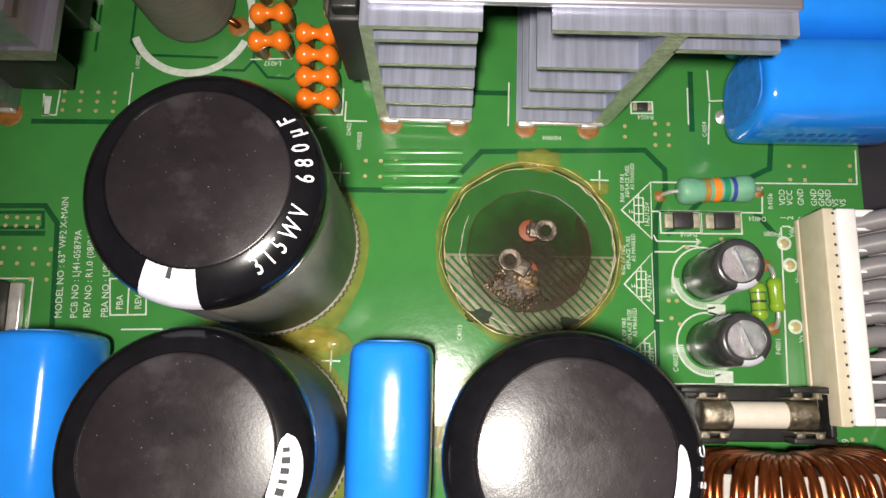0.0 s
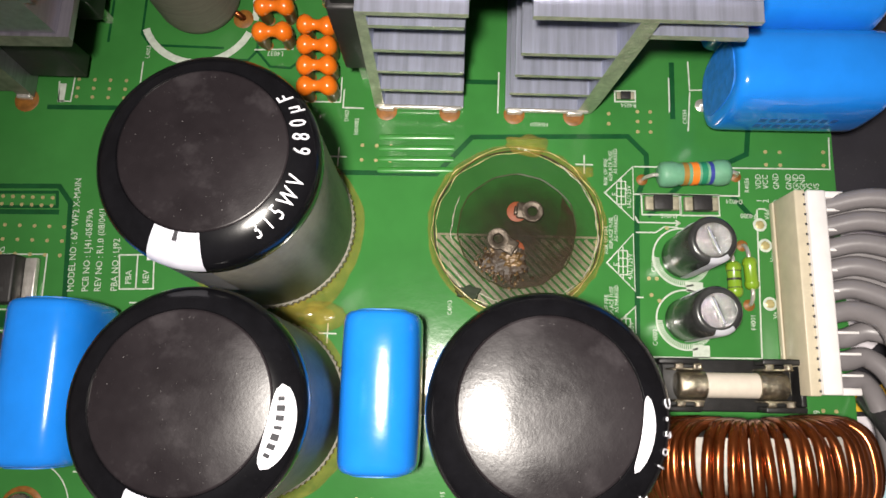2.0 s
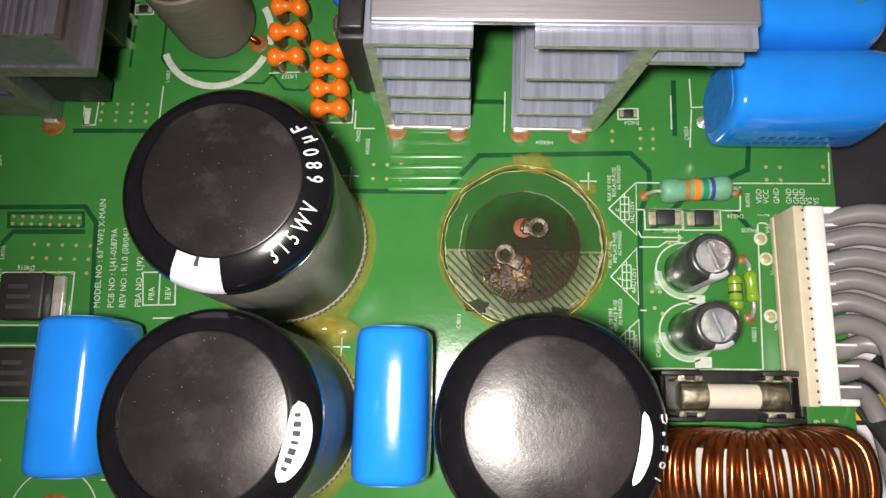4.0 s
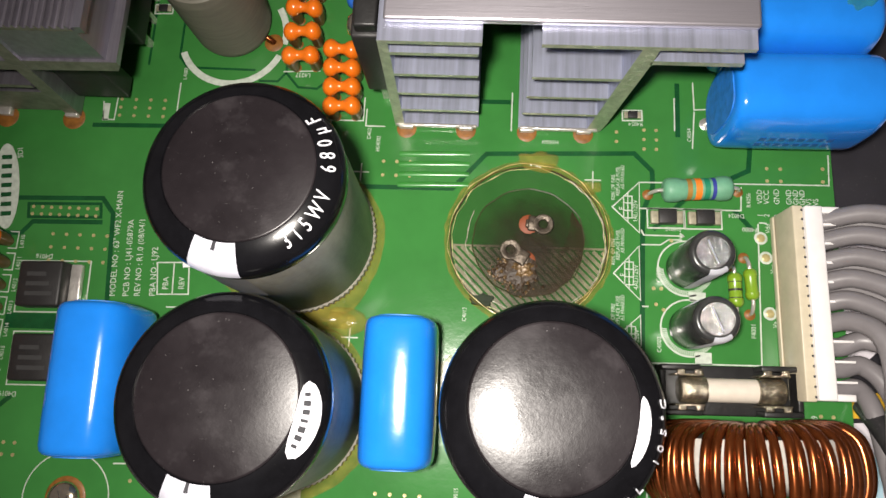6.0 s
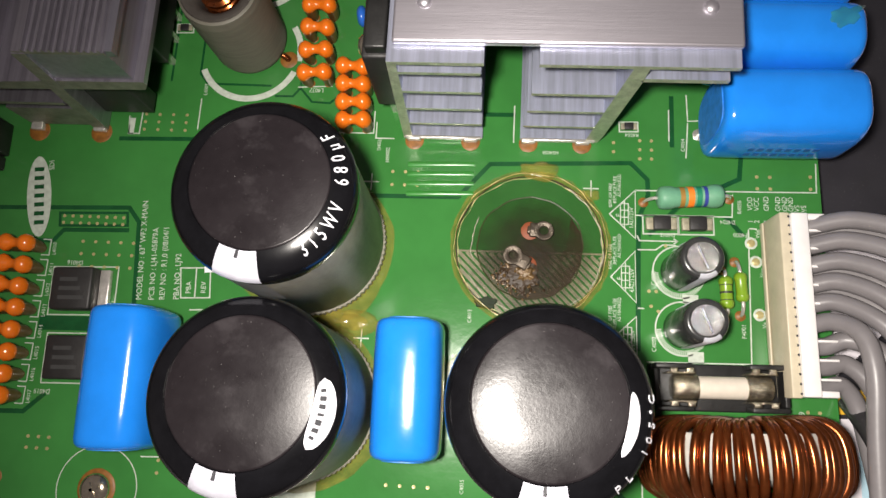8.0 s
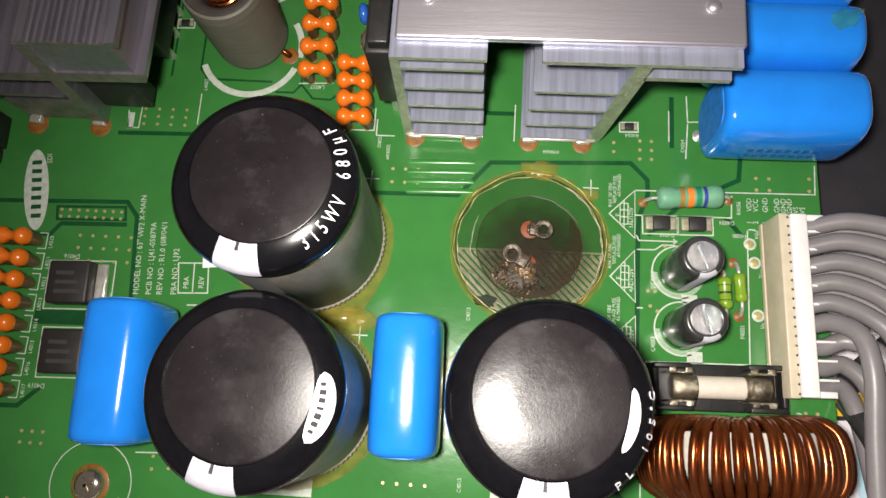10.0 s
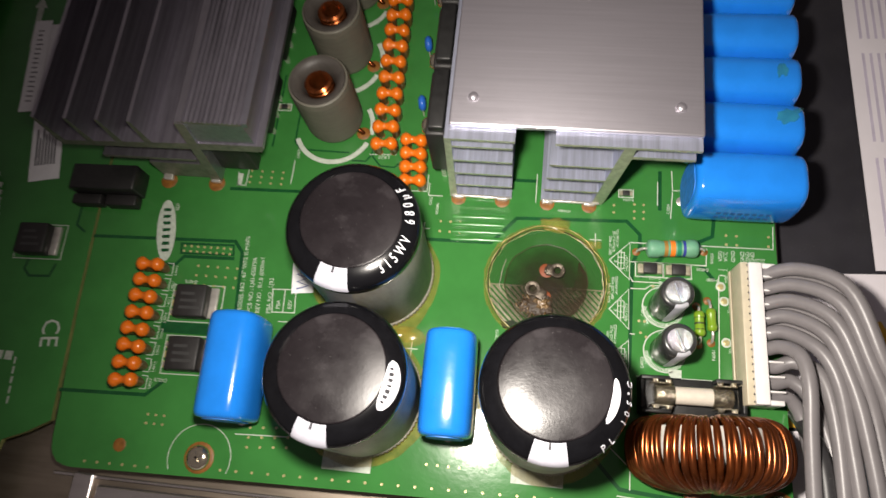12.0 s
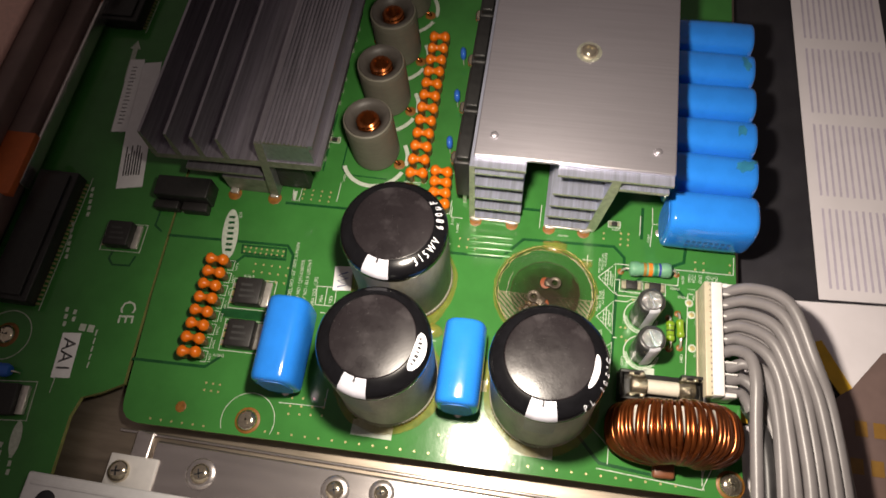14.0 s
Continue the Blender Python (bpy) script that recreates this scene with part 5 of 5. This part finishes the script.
vias += [(-38.3 + 3.4 * i, -56.7 + 0.3 * i - 2.4 * j) for i in range(4) for j in range(3)]
vias += [(-46 + 1.9 * i, -51 - 2.0 * j) for i in range(2) for j in range(3)]
vias += [(-80 + 3.4 * i, -69.0 + 0.04 * i) for i in range(6)] + [(-44 + 4.1 * i, -67.6 + 0.09 * i) for i in range(30)]
vias += [(56.0 + 2.4 * i, 10.8 - 2.0 * j) for i in range(2) for j in range(3)] + [(50.6, 10.2), (50.6, 8.2)]
vias += [(79.5 + 2.6 * i, 3.6 - 2.5 * j) for i in range(2) for j in range(2)] + [(90.1, 3.9), (90.0, 1.3), (62, -3), (67, -10), (58, -24), (59.4, -25), (61, -11.6), (57.6, -21), (59.0, -21)]
vias += [(-66 + 2.2 * i, -56 - 2.2 * j) for i in range(3) for j in range(2)] + [(87 + 2.2 * i, -43 - 2.2 * j) for i in range(2) for j in range(2)]
for x, y in vias:
    lathe([(0.38, 0.01), (0.34, 0.09), (0.15, 0.1), (0, 0.02)], 8, x, y, bm=bm)
part("via", bm, GOLD, board, "small tinned vias")["kind"] = "stuff"
for x, y, r in ((77.8, -10.4, 0.8), (78.6, -14.2, 0.8), (78.9, -24.8, 0.8)):
    part("test_pad", lathe([(r + 0.45, 0.01), (r + 0.4, 0.05), (r, 0.06)], 20, x, y), SILK, board)
    part("test_pad", lathe([(r, 0.01), (r * 0.9, 0.08), (0, 0.08)], 20, x, y), GOLD, board)
part("hole", lathe([(1.7, 0.02), (1.6, 0.08), (0.8, 0.06), (0, 0.03)], 20, -71.7, -64.2), FLUX, board, "copper-ringed hole")

# white print
for line in ([(-1.6, 0), (1.6, 0)], [(0, -1.8), (0, 1.8)], [(44.4, 0), (47.6, 0)], [(46, -1.8), (46, 1.8)], [(-1.2, -33.1), (2.0, -33.1)], [(0.4, -34.9), (0.4, -31.3)],
             [(55.0, -0.1), (49.8, -5.3), (55.0, -10.3), (55.0, -0.1)], [(54.9, -12.9), (50.1, -18.4), (55.1, -23.4), (54.9, -12.9)], [(55.1, -26.2), (50.6, -30.6), (55.2, -35.4), (55.1, -26.2)],
             [(55.2, -0.1), (91.1, 0.6), (91.3, 6.8)], [(55.0, -5.4), (74.3, -5.1), (74.5, -0.4)], [(55.3, -9.6), (55.8, -10.7), (63.4, -10.6)], [(62.6, -10.1), (63.4, -10.6), (62.6, -11.1)],
             [(65.7, 21.3), (65.9, 15.4), (69, 15.6)], [(65.9, 15.0), (65.4, 7.2)], [(62.0, 17.8), (62.0, 10.8)], [(29.7, 18), (29.7, 9.6)],
             [(55.4, -12.6), (59, -12.5), (60.5, -11.4), (63, -11.4)], [(55.4, -24.5), (56.6, -24.5)], [(77.4, -7.6), (77.0, -34.5), (57, -35)], [(77.6, -7.4), (79, -7.4)],
             [(-39.5, 10.7), (-39.5, 18.0)], [(-55.4, 13.5), (-55.0, 9.4), (-52.6, 9.4), (-52.4, 17)], [(-39, -20.3), (-32.6, -20), (-32, -26.3), (-38.2, -26.6), (-39, -20.3)], [(-35.6, -20.2), (-35.2, -26.5)],
             [(-36, -29), (-29, -28.7), (-28.8, -32)], [(-28, -52.5), (-28, -58), (-42, -58.6)], [(-10.2, 26.5), (-1.0, 26.5)], [(-9.5, 10.8), (-0.4, 10.9), (-0.4, 16)], [(-18, 21.2), (-10.4, 21.6), (-10.4, 25)], [(0.2, 13.5), (0.2, 9.8), (4.2, 9.8)],
             [(53, -63.5), (82, -65), (86, -56)], [(80, -57.4), (82, -60), (82, -64)], [(47, -49), (56, -57), (56, -62)]):
    part("print_line", strip(line, 0.26, 0.012, 0.03), SILK, board)
for k in range(8):
    y = -17.0 - 4.43 * k
    part("print_line", strip([(-70.2, y + 1.7), (-68.4, y + 1.7), (-68.4, y - 1.7), (-70.2, y - 1.7)], 0.22, 0.012, 0.03), SILK, board)
for x, y, r, a0, a1 in ((-50.1, -65.2, 8.2, -22, 205), (89.6, -62.6, 7.5, 95, 200)):
    pts = [(x + r * math.cos(radians(a0 + (a1 - a0) * i / 40)), y + r * math.sin(radians(a0 + (a1 - a0) * i / 40))) for i in range(41)]
    part("print_line", strip(pts, 0.2, 0.012, 0.03), SILK, board)
for y in (31.8, 54.2, 76.6, 99.0):
    for a0, a1 in ((203, 336), (-10, 34)):
        part("print_arc", lathe([(10.5, 0.012), (10.5, 0.03), (11.9, 0.03), (11.9, 0.012)], 20, -29.5, y - 2.4, a0, a1), SILK, board)
for tx in ((50.6, -5.2), (50.8, -18.3), (51.2, -30.6)):
    x, y = tx[0] + 2.1, tx[1]
    part("print_line", strip([(x - 0.7, y - 2.2), (x + 0.9, y - 2.2), (x + 0.9, y + 2.2), (x - 0.7, y + 2.2), (x - 0.7, y - 2.2)], 0.2, 0.012, 0.03), SILK, board)
    part("print_line", strip([(x + 0.1, y - 3.0), (x + 0.1, y + 3.0)], 0.2, 0.012, 0.034), SILK, board)
    part("print_line", strip([(x - 0.7, y - 0.7), (x + 0.9, y - 0.7)], 0.2, 0.012, 0.036), SILK, board)
    part("print_line", strip([(x - 0.7, y + 0.8), (x + 0.9, y + 0.8)], 0.2, 0.012, 0.036), SILK, board)
for x0, x1, y0, y1 in ((17.9, 19.6, -46.6, -43.2), (-18.5, -6.2, -64.6, -60), (28.0, 40.5, -63.2, -59), (64.2, 67.2, -23.2, -21.4), (65, 68, -34.8, -32.6), (-55.2, -53.9, 9.2, 13)):
    part("print_block", box(x0, x1, y0, y1, 0.012, 0.03), SILK, board)
# hatched half disc under the missing capacitor
bm = bmesh.new()
for k in range(-19, 20):
    c = 1.12 * k
    run = []
    for i in range(81):
        s = -17 + 34 * i / 80
        x, y = (s + c) / 1.41421, (-s + c) / 1.41421
        if x * x + y * y < 15.0 ** 2 and y < -1.3:
            run.append((RX + x, RY + y))
    if len(run) > 2:
        strip([run[0], run[-1]], 0.72, 0.012, 0.03, bm)
strip([(RX - 14.9, RY - 1.2), (RX + 14.9, RY - 0.9)], 0.4, 0.012, 0.032, bm)
part("hatching", bm, SILK_DIRTY, board, "dirty white diagonal hatching")

TEXTS = [
    ('MODEL NO : 63" WF2 X-MAIN', 1.75, -46.6, -27.4, 94.3), ("PCB NO : LJ41-05879A", 1.75, -43.9, -27.3, 94.3), ("REV NO : R1.0 (08/04/1", 1.75, -41.6, -27.2, 94.3), ("PBA NO : LJ92", 1.75, -38.6, -27.0, 94.3),
    ("PBA", 1.6, -36.2, -25.6, 94), ("REV", 1.6, -33.0, -25.4, 94), ("SDI", 1.7, -70.6, 0.4, 100),
    ("RISK OF FIRE", 1.0, 50.3, -3.9, 90), ("REPLACE FUSE", 1.0, 51.2, -3.0, 90), ("AS MARKED", 1.0, 52.1, -1.6, 90),
    ("RISK OF FIRE", 1.0, 50.3, -16.8, 90), ("REPLACE FUSE", 1.0, 51.2, -15.8, 90), ("AS MARKED", 1.0, 52.1, -14.4, 90),
    ("RISK OF FIRE", 1.0, 50.3, -29.4, 90), ("REPLACE FUSE", 1.0, 51.2, -28.6, 90), ("AS MARKED", 1.0, 52.1, -27.4, 90),
    ("F", 1.6, 52.2, -5.9, 90), ("F", 1.6, 52.4, -19.0, 90), ("1AL/125V", 1.2, 54.6, -8.2, 90), ("4AL/125V", 1.3, 54.7, -21.4, 90), ("4AH/250V", 1.3, 54.8, -34.0, 90),
    ("R4056", 1.2, 76.2, -4.4, 90), ("D4015", 1.2, 62.9, -8.9, 180), ("D4024", 1.2, 74.9, -5.8, 180), ("F4000", 1.25, 77.2, -8.4, 180), ("F4001", 1.25, 76.2, -29.6, 90),
    ("C4000", 1.2, 58.9, -19.8, 90), ("C4002", 1.2, 58.9, -33.0, 90), ("C4013", 1.1, 22.4, -29.0, 90), ("C4015", 1.1, 22.4, -61.8, 90), ("C4054", 1.15, 65.2, 8.6, 90),
    ("HS4002", 1.15, 3.4, 4.4, 90), ("HS4004", 1.15, 39.2, 8.0, 180), ("R4054", 1.2, 55.8, 12.4, 180), ("D4021", 1.15, 1.4, 7.0, 90), ("L4003", 1.2, -38.4, 18.8, 90), ("D4022", 1.4, -50.6, 15.4, 90),
    ("L4037", 1.4, -12.2, 21.0, 180), ("L4018", 1.4, -6.8, 11.2, 180), ("D4016", 1.4, -60.5, -19.6, 180), ("D4019", 1.4, -63.0, -46.6, 180), ("Vdd", 1.3, 79.6, -9.4, 90), ("Vcc", 1.3, 80.2, -17.2, 90), ("Va", 1.3, 80.2, -27.4, 90), ("9", 1.6, 86.4, -43.6, 90),
    ("VDD", 1.5, 78.4, -3.6, 90), ("VCC", 1.5, 79.7, -3.6, 90), ("GND", 1.5, 81.6, -3.6, 90), ("GND", 1.5, 83.9, -3.6, 90), ("GND", 1.5, 85.2, -3.6, 90), ("GND", 1.5, 86.4, -3.6, 90), ("VS", 1.5, 87.6, -3.6, 90), ("VS", 1.5, 88.9, -3.6, 90),
    ("1", 1.5, 78.4, -6.2, 90), ("2", 1.5, 79.6, -6.2, 90), ("3", 1.5, 81.5, -6.2, 90), ("4", 1.5, 83.7, -6.2, 90),
]
for k in range(8):
    TEXTS.append(("L40%02d" % (10 + k), 1.2, -67.0, -18.6 - 4.43 * k, 90))
for body, size, x, y, rz in TEXTS:
    part("lettering", letters(body, size, None, flat(x, y, 0.02, rz), 0.012, "LEFT", 0.92), SILK, board)
oval = lathe([(1, 0.012), (1, 0.03), (0, 0.031)], 40)
oval.transform(flat(-73.0, -5.7, 0, 10) @ Matrix.Diagonal((2.75, 9.2, 1, 1)))
part("oval_logo", oval, SILK, board, "white oval logo")
for k in range(7):
    d = -6.0 + 2.0 * k
    part("logo_bar", strip([(-73.0 - 1.1 - 0.17 * d, -5.7 + d), (-73.0 + 1.1 - 0.17 * d, -5.7 + d + 0.2)], 0.95, 0.03, 0.036), MASK_DARK, board)
# print on the second board
for x, y, n in ((30, -40, 3), (33, -40.5, 2), (26, -84, 4), (30, -84, 4), (22, 4, 5), (20, -10, 6)):
    for k in range(n):
        part("print_bar", box(x + 0.5 * k, x + 1.1 + 0.5 * k, y - 2.4 * k, y - 2.4 * k + 1.6, 0.012, 0.03), SILK, left)
part("lettering", letters("CE", 7.4, None, flat(48.2, -33.6, 0.02, -84), 0.012, "LEFT", 0.9), SILK, left, "white CE mark")
for k in range(2):
    part("print_block", box(37.0 + 2.9 * k, 39.2 + 2.9 * k, -45.6, -43.2, 0.012, 0.03), SILK, left)
for k in range(5):
    part("print_bar", box(43.0 + 0.3 * k, 43.5 + 0.3 * k, -46.5 - 2.6 * k, -44.6 - 2.6 * k, 0.012, 0.03), SILK, left)
part("print_arrow", slab([(17.2, 52), (18.9, 52), (17.7, 67), (18.8, 67), (16.4, 71), (14.4, 67), (15.7, 67)], 0.012, 0.03), SILK, left)
part("track_gap", strip([(38.5, -17), (38, -20), (40, -22), (46, -21.6), (47, -18)], 0.7, 0.006, 0.02), MASK_DARK, left)
part("track_gap", strip([(53, -8), (50, -6), (50, 8)], 0.7, 0.006, 0.02), MASK_DARK, left)

# parts near the edge of the second board
pc = root("chip", -127.0, -70.2, 0, 6, "dark surface-mount block with a bright tinned end", "chip")
part("body", box(-5.0, 4.4, -4.8, 4.8, 0.2, 3.4, 0.4), CHIP, pc)
part("terminal", box(4.4, 7.0, -4.4, 4.4, 0.05, 1.8, 0.3), TIN, pc, "bright tinned end")
part("outline", strip([(-7, 6), (8, 6), (8, -6), (-7, -6), (-7, 6)], 0.26, 0.012, 0.03), SILK, pc)
ds = root("screw", -136.3, -50.2, 0, label="nickel pan-head screw in a copper-ringed hole of the second board", category="screw", group="board screws")
second_head = pan_screw("head", ds, 0, 0, 0.25, 3.1)
part("slot", box(-1.5, 1.5, -0.24, 0.24, 1.6, 1.84), INK, second_head)
part("ring_pad", lathe([(4.1, 0.01), (4.0, 0.12), (3.2, 0.18), (2.6, 0.26)], 36), FLUX, ds, "copper ring pad")
part("print_ring", lathe([(8.0, 0.012), (8.0, 0.03), (8.3, 0.03), (8.3, 0.012)], 48), SILK, ds, "white ring print round the screw")
bd = root("ceramic_capacitor", -131.6, -61.6, 0, 0, "small blue lacquered capacitor lying on the second board", "capacitor")
bm = lathe([(0, -3.6), (1.5, -3.3), (2.1, -2.2), (2.1, 2.2), (1.5, 3.3), (0, 3.6)], 20)
bm.transform(Matrix.Translation((0, 0, 2.2)) @ Matrix.Rotation(radians(90), 4, "Y"))
part("body", bm, fixed_blue, bd)
for k in (-1, 1):
    part("lead", tube([(k * 3.3, 0, 2.2), (k * 4.6, 0, 2.0), (k * 5.0, 0, -0.1)], 0.3, 8), TIN, bd)
oval = lathe([(1, 0.012), (1, 0.03), (0, 0.031)], 32)
oval.transform(flat(30.4, -80.8, 0, 8) @ Matrix.Diagonal((1.7, 5.2, 1, 1)))
part("oval_print", oval, SILK, left, "white oval print")
part("print_line", strip([(33.4, -59.6), (35.4, -61.8), (35.4, -66)], 0.26, 0.012, 0.03), SILK, left)
